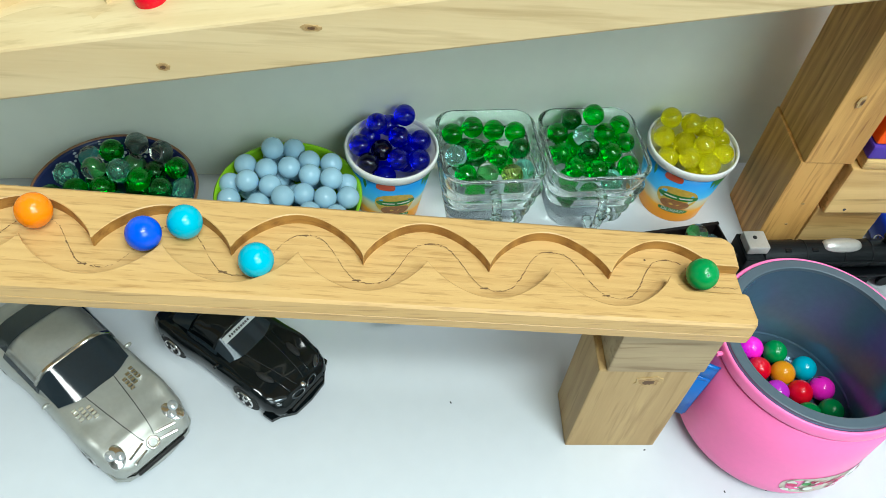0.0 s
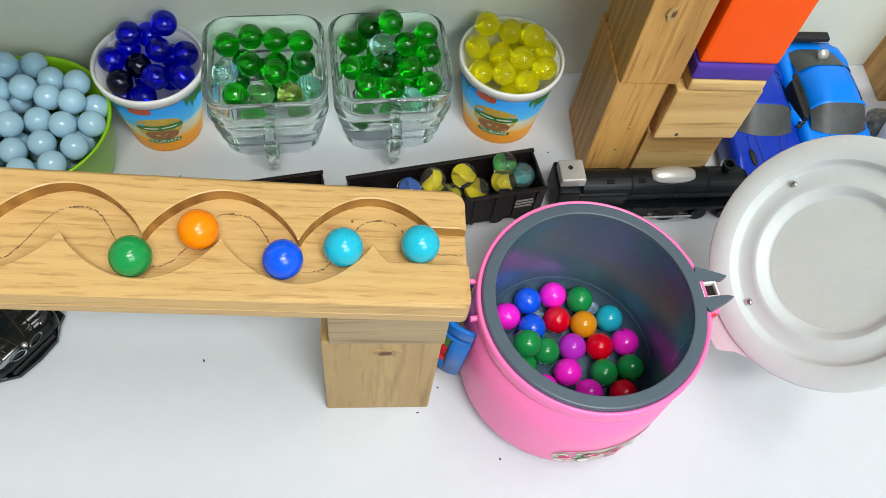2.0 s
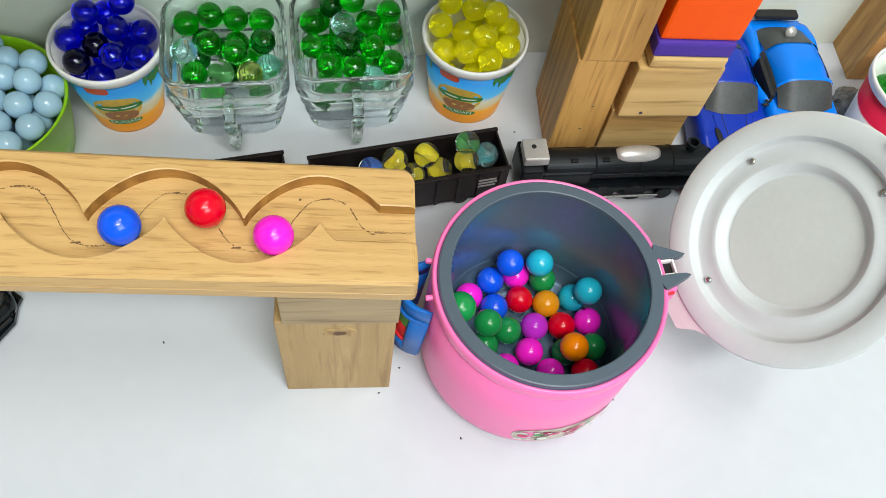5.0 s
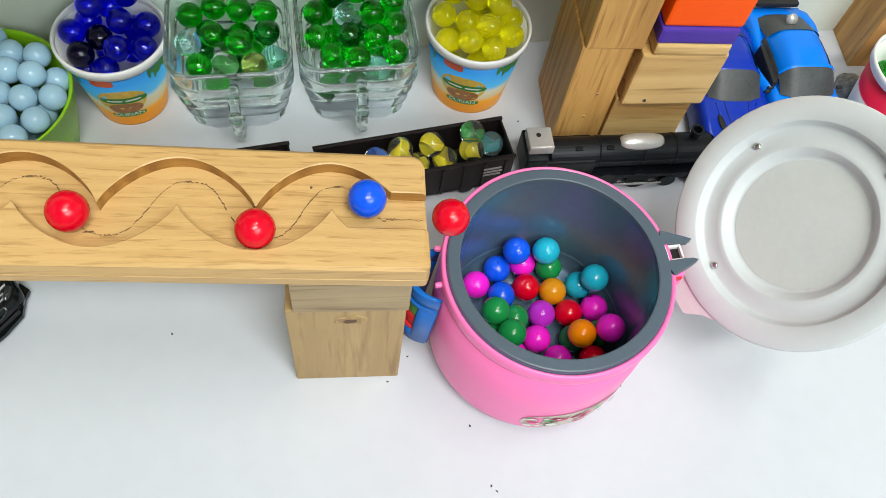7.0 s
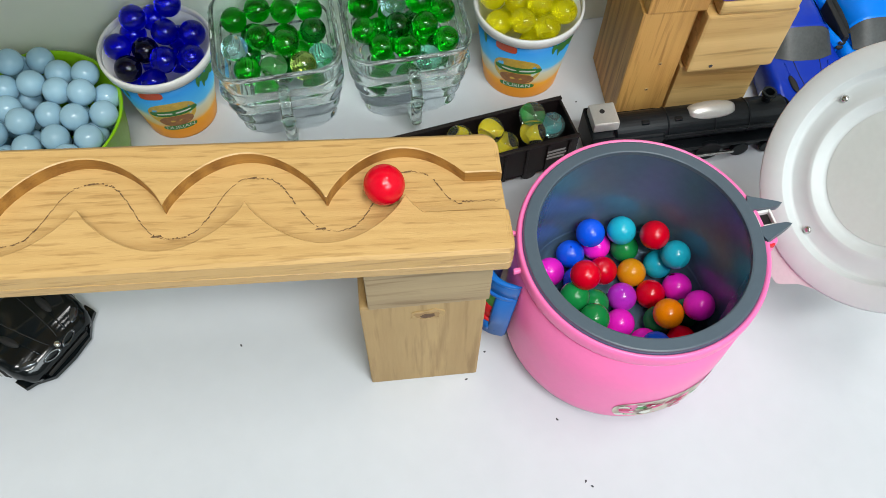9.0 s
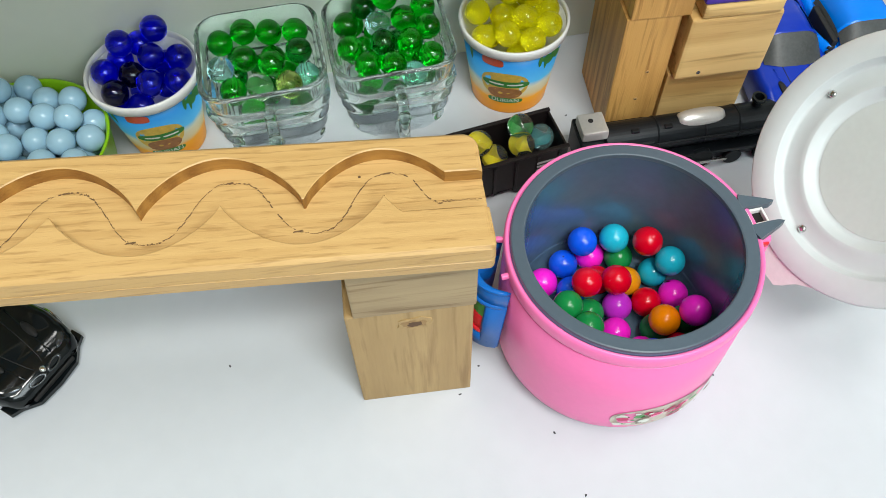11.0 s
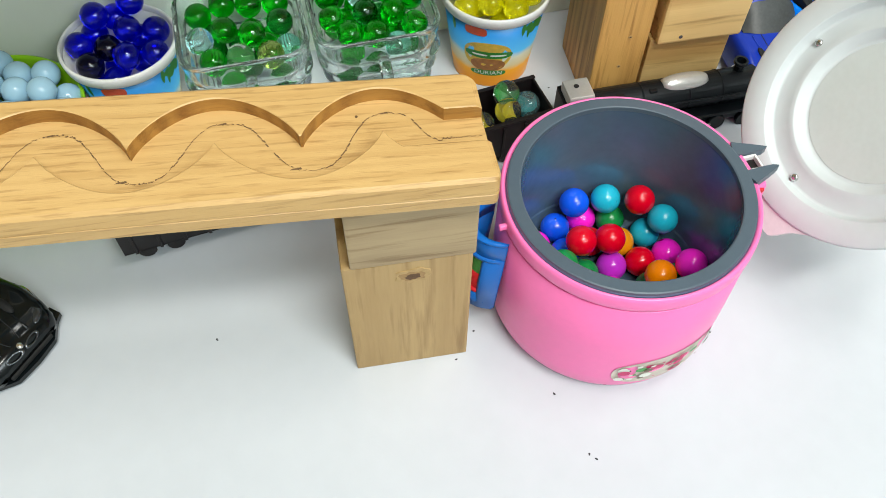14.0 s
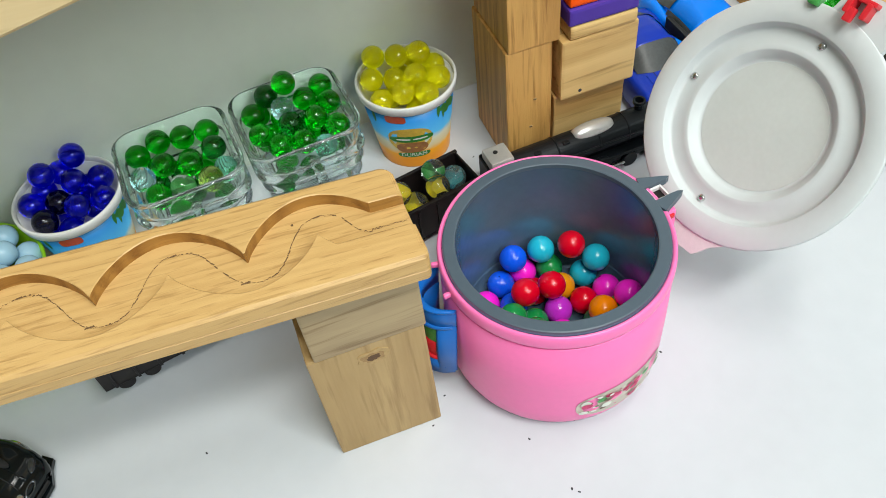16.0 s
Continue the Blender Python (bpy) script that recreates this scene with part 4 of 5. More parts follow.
    nrm = Vector((math.cos(az) * math.cos(el), math.sin(az) * math.cos(el), math.sin(el)))
    down = (Vector((0, 0, -1)) + nrm * nrm.z).normalized()
    m = Matrix.Identity(4)
    for i, v in enumerate((down, nrm.cross(down), nrm)):
        m[0][i], m[1][i], m[2][i] = v
    m.translation = c
    prof = [(R - 0.0008, -0.0024), (R, -0.0014), (R, -0.0002), (R - 0.0006, 0.0005), (R * 0.985, 0.0007), (R * 0.81, 0.0007), (R * 0.806, 0.0005), (R * 0.800, -0.0002), (R * 0.782, -0.0034),
            (R * 0.774, -0.0041), (R * 0.755, -0.0045), (R * 0.645, -0.0030), (R * 0.610, -0.0027), (R * 0.600, -0.0029), (R * 0.550, -0.0070), (R * 0.541, -0.0077), (R * 0.525, -0.0080), (0, -0.0082),
            (0, -0.0165), (R * 0.60, -0.0155), (R * 0.86, -0.0115), (R * 0.97, -0.0060)]
    lid = part("lid", lathe(prof, 96), M_LID, th, "white inner side of the open round lid", True)
    lid.matrix_local = m
    part("lid_disc", lathe([(0, -0.0078), (R * 0.515, -0.0078), (R * 0.52, -0.0081)], 72), M_LIDIN, lid, "cream inner disc")
    fl = bmesh.new()
    edge = [(R - 0.007, -0.0270), (R + 0.0015, -0.0165), (R + 0.0085, -0.0120), (R + 0.0105, -0.0100), (R + 0.0105, 0.0100), (R + 0.0085, 0.0120), (R + 0.0015, 0.0165), (R - 0.007, 0.0270)]
    lo, hi = ([fl.verts.new((a, b, z)) for a, b in edge] for z in (-0.0045, -0.0008))
    fl.faces.new(lo), fl.faces.new(hi)
    for i in range(len(edge)):
        fl.faces.new((lo[i], lo[(i + 1) % len(edge)], hi[(i + 1) % len(edge)], hi[i]))
    part("lid_hinge", fl, M_LIDPINK, lid, "pale flared hinge tab")
    tb = bmesh.new()
    edge = [(-R + 0.010, -0.004), (-R - 0.004, 0.0), (-R - 0.010, 0.003), (-R - 0.012, 0.007), (-R - 0.012, 0.021), (-R - 0.009, 0.025), (-R + 0.006, 0.032), (-R + 0.014, 0.030)]
    lo, hi = ([tb.verts.new((a, b, z)) for a, b in edge] for z in (-0.0040, 0.0002))
    tb.faces.new(lo), tb.faces.new(hi)
    for i in range(len(edge)):
        tb.faces.new((lo[i], lo[(i + 1) % len(edge)], hi[(i + 1) % len(edge)], hi[i]))
    part("lid_tab", tb, M_LID, lid, "white latch lobe of the lid")
    rc = bmesh.new()
    box(rc, -R - 0.0085, -R - 0.0005, 0.0065, 0.0095, -0.001, 0.0095, 0.0008)
    box(rc, -R - 0.0085, -R - 0.0005, 0.0150, 0.0180, -0.001, 0.0080, 0.0008)
    box(rc, -R - 0.0100, -R - 0.0075, 0.0060, 0.0190, -0.001, 0.0065, 0.0008)
    box(rc, -R - 0.0040, -R + 0.0030, 0.0085, 0.0130, 0.0055, 0.0090, 0.0010)
    part("lid_clip", rc, M_REDP, lid, "red pronged clip on the lid's lobe")
    part("lid_clip", boxed(-R - 0.0080, -R - 0.0030, 0.0262, 0.0300, -0.006, 0.001, 0.0008), M_REDP, lid, "red clip end beside the lobe")
    part("lid_clip", boxed(-R - 0.004, -R + 0.003, -0.013, -0.007, -0.003, 0.004, 0.001), M_GREENP, lid, "green tab on the lid edge")
    part("lid_nick", wrapped_patch(lambda z: R + 0.0, 1.05, 1.13, -0.0020, -0.0006, 0.0002, 0.8, 3), M_STAIN, lid, "dark worn nick")
    for a in (175, 355, 265):
        x, y = R * 0.735 * math.cos(radians(a)), R * 0.72 * math.sin(radians(a))
        part("screw", lathe([(0, -0.0024), (0.0012, -0.0024), (0.0019, -0.0030), (0.0020, -0.0042)], 14, m=Matrix.Translation((x, y, 0))), M_STEEL, lid, "cross-head steel screw", True)
    return th


M_BASE = mat("pale_grey_plastic", (0.45, 0.47, 0.46), 0.4)
M_LIDPINK = mat("pale_pink_plastic", (0.66, 0.62, 0.625), 0.4)
M_FLOWER = mat("flower_print", (0.55, 0.04, 0.14), 0.5, spread=0.3, scale=300)
M_STAIN = mat("sticker_stain", (0.16, 0.12, 0.08), 0.6, spread=0.3, scale=300)
pot()


def ball(colour, place, label="", group="painted balls"):
    o = new("painted_ball", MESH_BALL[colour])
    o.location = place
    tagged(o, label or "glossy %s painted wooden ball resting in the pink pot" % colour, "ball", group)
    return o


PILE = [("blue", 0.1225, 0.0616), ("magenta", 0.1390, 0.0635), ("green", 0.1535, 0.0645), ("magenta", 0.1107, 0.0536), ("blue", 0.1205, 0.0475),
        ("red", 0.1385, 0.0480), ("amber", 0.1580, 0.0495), ("cyan", 0.1735, 0.0530), ("red", 0.1680, 0.0355), ("magenta", 0.1840, 0.0372),
        ("green", 0.1338, 0.0335), ("purple", 0.1510, 0.0322), ("green", 0.1615, 0.0205), ("green", 0.1775, 0.0200), ("magenta", 0.1425, 0.0195),
        ("magenta", 0.1515, 0.0065), ("red", 0.1685, 0.0055), ("magenta", 0.1240, 0.0050), ("green", 0.1130, 0.0190), ("green", 0.1380, -0.0065)]


def settled(rows, steps=160):
    """Pushes the balls of one layer apart until they only touch."""
    p = [[x, y] for _, x, y in rows]
    for _ in range(steps):
        for i in range(len(p)):
            for j in range(i):
                dx, dy = p[i][0] - p[j][0], p[i][1] - p[j][1]
                d = math.hypot(dx, dy) or 1e-6
                k = (2 * R_BALL - d) / 2
                if k > 0:
                    p[i][0] += dx / d * k; p[i][1] += dy / d * k; p[j][0] -= dx / d * k; p[j][1] -= dy / d * k
            dx, dy = p[i][0] - PX, p[i][1] - PY
            d = math.hypot(dx, dy)
            if d > 0.0488 - R_BALL:
                p[i] = [PX + dx / d * (0.0488 - R_BALL), PY + dy / d * (0.0488 - R_BALL)]
    return [(c, *q) for (c, *_), q in zip(rows, p)]


LOWER = settled(PILE)
for c, x, y in LOWER:
    ball(c, (x, y, 0.0082 + R_BALL))


def resting_z(x, y, taken):
    z = 0.0082 + R_BALL
    for q in taken:
        d2 = (q[0] - x) ** 2 + (q[1] - y) ** 2
        if d2 < 4 * R_BALL ** 2:
            z = max(z, q[2] + math.sqrt(4 * R_BALL ** 2 - d2))
    return z


# ---- toy train ----
def wheel_pair(parent, x, y, r, m_tyre=None):
    for s in (-1, 1):
        part("wheel", cylinder(r, s * y - 0.0015, s * y + 0.0015, "Y", 18, 0.0004, at=(x, 0, r)), m_tyre or M_TRAIN, parent)


def locomotive():
    th = thing("toy_locomotive", pose(0.1448, 0.1395, 0.0, 0, 0, 3.0), "black plastic toy steam locomotive with silver dome and cab", "toy train")
    part("chassis", boxed(0.002, 0.132, -0.0115, 0.0115, 0.0060, 0.0110, 0.001), M_TRAIN, th)
    part("running_board", boxed(0.0, 0.126, -0.0140, 0.0140, 0.0125, 0.0150, 0.0006), M_TRAIN, th)
    part("boiler", cylinder(0.0105, 0.014, 0.126, "X", 36, 0.0015, at=(0, 0, 0.0245)), M_TRAIN, th, smooth=False)
    part("firebox", boxed(0.012, 0.046, -0.0112, 0.0112, 0.0150, 0.0290, 0.002), M_TRAIN, th)
    cab = part("cab", boxed(-0.002, 0.0125, -0.0125, 0.0125, 0.0130, 0.0350, 0.0015), M_TRAIN, th, "black cab")
    part("cab_roof", boxed(-0.001, 0.0150, -0.0080, 0.0085, 0.0352, 0.0425, 0.0012), M_SILVERPLASTIC, th, "silver cab roof with a round hole")
    part("roof_hole", cylinder(0.0016, 0.0424, 0.0428, "Z", 14, at=(0.006, 0.002, 0)), M_TYRE, th, "round screw hole")
    dome = []
    for i in range(17):
        u = i / 16
        k = max(0.05, math.sin(math.pi * (0.03 + 0.94 * u))) ** 0.25
        dome.append([Vector((0.062 + 0.029 * u, 0.0062 * k * math.cos(a), 0.0335 + 0.0055 * k * math.sin(a))) for a in [2 * math.pi * j / 16 for j in range(16)]])
    part("dome", loft(dome), M_SILVERPLASTIC, th, "long silver dome cover", True)
    part("chimney", lathe([(0.0028, 0.0330), (0.0030, 0.0385), (0.0044, 0.0400), (0.0044, 0.0420), (0.0030, 0.0420), (0.0026, 0.0360), (0, 0.0360)], 18, m=Matrix.Translation((0.113, 0.002, 0))), M_TRAIN, th)
    part("smokebox_door", cylinder(0.0085, 0.126, 0.129, "X", 24, 0.0012, at=(0, 0, 0.0245)), M_TRAIN, th)
    for x in (0.031, 0.052):
        part("boiler_fitting", boxed(x, x + 0.005, -0.0055, -0.0025, 0.0325, 0.0350, 0.0006), M_TRAIN, th)
    for x in (0.048, 0.078, 0.1):
        part("boiler_band", lathe([(0.0107, -0.0006), (0.0110, 0.0), (0.0107, 0.0006)], 36, m=Matrix.Translation((x, 0, 0.0245)) @ pose(0, 0, 0, 0, 90, 0)), M_TRAIN, th)
    part("handrail", cylinder(0.0005, 0.045, 0.118, "X", 8, at=(0, -0.0112, 0.0275)), M_TRAIN, th)
    part("side_rod", boxed(0.030, 0.095, -0.0160, -0.0145, 0.0065, 0.0085, 0.0004), M_STEEL, th, "worn metal coupling rod")
    for x in (0.012, 0.034, 0.056, 0.078, 0.100, 0.120):
        wheel_pair(th, x, 0.0125, 0.0085 if 0.02 < x < 0.09 else 0.006)
    part("buffer_beam", boxed(0.128, 0.133, -0.0130, 0.0130, 0.0060, 0.0120, 0.001), M_TRAIN, th)
    return th


locomotive()


def wagon(m, label):
    th = thing("toy_wagon", m, label, "toy train", "toy wagons")
    L, W, z0, z1, t = 0.122, 0.0155, 0.0095, 0.0370, 0.0014
    part("floor", boxed(-L, 0, -W, W, z0, z0 + 0.002, 0.0004), M_WAGON, th)
    for s in (-1, 1):
        part("side", boxed(-L, 0, *sorted((s * W, s * (W - t))), z0, z1, 0.0004), M_WAGON, th)
        part("top_lip", boxed(-L - 0.0005, 0.0005, *sorted((s * (W + 0.0008), s * (W - t - 0.0004))), z1, z1 + 0.0012, 0.0003), M_WAGON, th)
        for k in range(9):
            x = -L + 0.006 + k * 0.0137
            part("stake", boxed(x, x + 0.0018, *sorted((s * W, s * (W + 0.0011))), z0, z1 - 0.002, 0.0003), M_WAGON, th)
    for x in (-L, -t):
        part("end", boxed(x, x + t, -W + t, W - t, z0, z1, 0.0003), M_WAGON, th)
    for x in (-L + 0.02, -0.02):
        part("bogie", boxed(x - 0.012, x + 0.012, -0.010, 0.010, 0.0040, 0.0094, 0.001), M_WAGON, th)
        for d in (-0.008, 0.008):
            wheel_pair(th, x + d, 0.0115, 0.0050, M_WAGON)
    for k in range(3):
        part("lettering", boxed(-0.020, -0.0085 + (k % 2) * 0.001, -W - 0.0014, -W - 0.0011, 0.0290 - k * 0.0032, 0.0305 - k * 0.0032), M_LETTER, th, "small grey lettering bar")
    part("coupler", boxed(0.0, 0.006, -0.0015, 0.0015, 0.0075, 0.0095, 0.0004), M_WAGON, th)
    return th


M_LETTER = mat("grey_print", (0.30, 0.30, 0.30), 0.5)
W1, W2 = pose(0.1322, 0.1442, 0, 0, 0, 11.5), pose(-0.0025, 0.1240, 0, 0, 0, 10.8)
wagon(W1, "black toy wagon loaded with cat's-eye marbles")
wagon(W2, "black toy goods wagon half hidden under the rail")
for x, y, z, kind, sw in ((-0.010, 0.002, 0.0300, "aqua", "teal"), (-0.025, -0.003, 0.0345, "clear", "yellow"), (-0.0225, 0.006, 0.0395, "clear", "green"), (-0.042, -0.003, 0.0290, "clear", "yellow"),
                          (-0.0495, 0.004, 0.0370, "clear", "yellow"), (-0.060, -0.004, 0.0290, "clear", "yellow"), (-0.070, 0.003, 0.0385, "clear", "yellow"), (-0.0855, 0.001, 0.0350, "clear", "blue"),
                          (-0.106, 0.0, 0.0300, "clear", "blue"), (-0.077, -0.004, 0.0215, "clear", "yellow")):
    q = W1 @ Vector((x, y, z))
    marble(kind, q, "in a toy wagon", "wagon marbles", sw)
marble("clear", W2 @ Vector((-0.018, 0.0, 0.0300)), "in a toy wagon", "wagon marbles", "yellow")


# ---- toy cars ----
def along(rows, u, eased_in=True):
    for a, c in zip(rows, rows[1:]):
        if a[0] <= u <= c[0]:
            k = (u - a[0]) / (c[0] - a[0])
            k = k * k * (3 - 2 * k) if eased_in else k
            return [p + (q - p) * k for p, q in zip(a[1:], c[1:])]
    return rows[-1][1:] if u > rows[-1][0] else rows[0][1:]


def oval(parent, name, m, a, b, thick, material, label, n=20, hole=0.0):
    """A flat rounded piece, or a ring when it has a hole, lying on a body."""
    bm = lathe([(hole, 0), (hole, 1), (0.92, 1), (1, 0.4), (1, 0)] if hole else [(0, 0), (1, 0), (1, 0.4), (0.9, 0.9), (0, 1)], n, bool(hole))
    bmesh.ops.transform(bm, matrix=m @ Matrix.Diagonal((a, b, thick, 1)), verts=bm.verts)
    return part(name, bm, material, parent, label, True)


def toy_car(m, L, W, H, paint_m, glass_m, label, cab, style, wheels=(0.20, 0.80)):
    """Nose at x = 0, tail at -L. cab: cowl, windscreen top, roof end, deck as shares of L, then base and roof half widths as shares of W / 2."""
    th = thing("toy_car", m, label, "toy car", "toy cars")
    cowl, front, rear, deck, base_w, roof_w = cab
    stations = [(0.0, 0.62, 0.20, 0.29, 0.36), (0.015, 0.76, 0.13, 0.36, 0.42), (0.05, 0.88, 0.10, 0.44, 0.50), (0.12, 0.96, 0.09, 0.52, 0.58), (0.22, 0.99, 0.09, 0.58, 0.63), (cowl, 0.96, 0.10, 0.61, 0.68),
                (0.58, 0.94, 0.10, 0.62, 0.70), (0.78, 1.0, 0.10, 0.65, 0.71), (0.90, 0.97, 0.12, 0.64, 0.68), (0.965, 0.86, 0.18, 0.58, 0.61), (1.0, 0.70, 0.26, 0.46, 0.48)]
    fender = lambda u: 0.055 * math.exp(-((u - wheels[0]) / 0.085) ** 2) + 0.060 * math.exp(-((u - wheels[1]) / 0.09) ** 2)

    def section(u):
        hw, zb, zs, zc = along(stations, u)
        f = fender(u)
        half = [(0.84, zb), (0.955, zb + 0.03), (0.99, zb + 0.10), (1.0, (zb + zs) / 2), (0.985, zs - 0.07 + f * 0.4), (0.945, zs - 0.015 + f * 0.8), (0.88, zs + 0.02 + f), (0.76, zs + 0.025 + f * 0.75),
                (0.62, zs + (zc - zs) * 0.55), (0.44, zs + (zc - zs) * 0.80), (0.22, zs + (zc - zs) * 0.96)]
        pts = [(W / 2 * hw * y, H * z) for y, z in half]
        return pts + [(0.0, H * zc)] + [(-y, z) for y, z in pts[::-1]]

    def crown(u, y):
        """Height of the body's upper skin at a place."""
        pts = section(u)[5:12]
        y = abs(y)
        for a, c in zip(pts, pts[1:]):
            if c[0] <= y <= a[0]:
                return a[1] + (c[1] - a[1]) * (a[0] - y) / (a[0] - c[0] + 1e-9)
        return pts[0][1]

    part("body", loft([[Vector((-L * (i / 60) ** 1.0, y, z)) for y, z in section(i / 60)] for i in range(61)]), paint_m, th, smooth=True)
    cabin = [(cowl, 0.63), (front, 0.955), (front + 0.06, 0.99), ((front + rear) / 2, 1.0), (rear, 0.965), (deck, 0.66)]

    def glasshouse(u, k, out=0.0):
        top = along(cabin, u, False)[0]
        a = math.pi * k
        c, s = math.cos(a), math.sin(a)
        t = max(0.0, s) ** 0.55
        w = 1.0 if front <= u <= rear else 0.97 + 0.03 * (top - 0.63) / 0.33
        y = W / 2 * (roof_w + (base_w - roof_w) * (1 - t)) * math.copysign(abs(c) ** 0.5, c) * w
        bow = 0.045 * (1 - c * c) * max(0.0, (front - u) / (front - cowl)) if u < front else -0.03 * (1 - c * c) * max(0.0, (u - rear) / (deck - rear))
        return Vector((-L * (u - bow), y * (1 + out * 8), H * 0.60 + (H * top - H * 0.60) * t + out * H))

    cb = part("cabin", loft([[glasshouse(cowl + (deck - cowl) * i / 36, k / 20) for k in range(21)] for i in range(37)]), paint_m, th, "roof and window pillars", True)

    def pane(name, u0, u1, k0, k1, lb, material=glass_m, out=0.012):
        g = bmesh.new()
        rows = [[g.verts.new(glasshouse(u0 + (u1 - u0) * i / 8, k0 + (k1 - k0) * j / 12, out)) for j in range(13)] for i in range(9)]
        for a, c in zip(rows, rows[1:]):
            for j in range(12):
                g.faces.new((a[j], a[j + 1], c[j + 1], c[j]))
        return part(name, g, material, cb, lb, True)

    pane("windscreen", cowl + 0.012, front - 0.004, 0.085, 0.915, "dark tinted windscreen")
    pane("rear_window", rear + 0.012, deck - 0.025, 0.10, 0.90, "dark rear window")
    for k0, k1 in ((0.028, 0.085), (0.915, 0.972)):
        pane("side_window", front - 0.02, rear + 0.02, k0, k1, "dark side window")
    pane("roof_trim", front - 0.005, front + 0.010, 0.09, 0.91, "bright windscreen frame", M_CHROME if style == "silver" else paint_m, 0.016)
    r = H * 0.25
    for u in wheels:
        for sd in (-1, 1):
            yo = sd * W * (0.478 if style == "black" else 0.455)
            part("wheel_arch", cylinder(r * 1.16, *sorted((yo - sd * 0.004, yo + sd * 0.0004)), "Y", 26, at=(-L * u, 0, r * 1.05)), M_TYRE, th, "dark wheel arch")
            wh = part("wheel", cylinder(r, *sorted((yo - sd * 0.006, yo + sd * 0.0012)), "Y", 24, 0.0008, at=(-L * u, 0, r)), M_TYRE, th, "black tyre")
            part("rim", lathe([(0, 0.0004), (r * 0.20, 0.0008), (r * 0.25, 0.0002), (r * 0.60, 0.0004), (r * 0.70, 0.0012), (r * 0.72, 0)], 20,
                              m=Matrix.Translation((-L * u, yo + sd * 0.0012, r)) @ pose(0, 0, 0, -90 * sd, 0, 0)), M_CHROME, wh, "silver wheel rim", True)
            for q in range(5):
                a = 2 * math.pi * q / 5
                part("spoke_gap", boxed(r * 0.27, r * 0.58, -r * 0.11, r * 0.11, 0.0003, 0.0010, 0.0001,
                                        m=Matrix.Translation((-L * u, yo + sd * 0.0012, r)) @ pose(0, 0, 0, -90 * sd, 0, 0) @ Matrix.Rotation(a, 4, "Z")), M_TYRE, wh)
    for sd in (-1, 1):
        mr = bmesh.new()
        bmesh.ops.create_uvsphere(mr, u_segments=12, v_segments=8, radius=1, matrix=Matrix.Translation((-L * (cowl + 0.05), sd * W * 0.475, H * 0.66)) @ Matrix.Diagonal((0.0014, 0.0026, 0.0015, 1)))
        part("mirror", mr, paint_m if style != "blue" else M_TYRE, th, smooth=True)
        part("tail_light", boxed(-L * 0.990, -L * 0.965, *sorted((sd * W * 0.22, sd * W * 0.36)), H * 0.44, H * 0.52, 0.001), M_REDP, th)
        # bonnet shut line, following the body's crown
        rows = []
        for i in range(13):
            u = 0.05 + (cowl - 0.07) * i / 12
            y = sd * W * (0.055 + 0.11 * (i / 12) ** 0.7)
            z = crown(u, y)
            rows.append([Vector((-L * u, y - 0.00022, z - 0.0002)), Vector((-L * u, y + 0.00022, z - 0.0002)), Vector((-L * u, y + 0.00022, z + 0.00022)), Vector((-L * u, y - 0.00022, z + 0.00022))])
        part("shut_line", loft(rows), M_TYRE, th)
        on = lambda u, y, lean=24, yaw=0: pose(-L * u, sd * W * y, crown(u, W * y) - 0.0002, 0, lean, sd * yaw)
        if style == "silver":
            oval(th, "headlight_bezel", on(0.075, 0.335, 20, 22), 0.0075, 0.0052, 0.0010, M_CHROME, "bright headlight bezel")
            oval(th, "headlight", on(0.068, 0.305, 20) @ Matrix.Translation((0, 0, 0.0009)), 0.0030, 0.0028, 0.0012, M_LENS, "round headlight lens")
            oval(th, "headlight", on(0.090, 0.365, 20) @ Matrix.Translation((0, 0, 0.0009)), 0.0034, 0.0030, 0.0012, M_LENS, "round headlight lens")
            for k in range(2):
                part("grille_bar", boxed(-0.0007, 0.0007, -0.0060, 0.0060, 0, 0.0010, 0.0004, m=pose(-L * (0.018 + 0.022 * k), sd * W * (0.155 + 0.02 * k), crown(0.02 + 0.022 * k, W * 0.15), 0, 30, sd * -16)), M_CHROME, th, "bright grille bar")
        else:
            oval(th, "headlight", on(0.070, 0.335, 26, 32), 0.0020, 0.0060, 0.0009, M_DARKCHROME, "slim swept headlight")
            oval(th, "grille", on(0.016, 0.110, 38, 12), 0.0022, 0.0056, 0.0009, M_DARKCHROME, "rounded grille ring", 20, 0.66)
            rows = [[Vector((-L * u, sd * W * (y + d), crown(u, W * (y + d)) + h)) for d, h in ((-0.016, -0.0003), (0, 0.0006), (0.016, -0.0003), (0, -0.0012))]
                    for u, y in [(0.05 + (cowl - 0.08) * q / 10, 0.17 + 0.10 * (q / 10)) for q in range(11)]]
            part("bonnet_crease", loft(rows), paint_m, th, "raised bonnet crease", True)
            oval(th, "bonnet_scoop", on(0.20, 0.24, 6, -8), 0.0065, 0.0022, 0.0010, M_TYRE, "dark bonnet scoop")
    lip = bmesh.new()
    edge = [(-0.14, -0.475), (-0.05, -0.45), (-0.015, -0.36), (0.004, -0.14), (0.008, 0.0), (0.004, 0.14), (-0.015, 0.36), (-0.05, 0.45), (-0.14, 0.475)] if style != "black" else \
        [(-0.12, -0.50), (-0.055, -0.50), (-0.035, -0.40), (-0.012, -0.34), (0.022, -0.25), (0.032, 0.0), (0.022, 0.25), (-0.012, 0.34), (-0.035, 0.40), (-0.055, 0.50), (-0.12, 0.50)]
    lo, hi = ([lip.verts.new((L * a, W * c, z)) for a, c in edge] for z in (H * 0.09, H * 0.17))
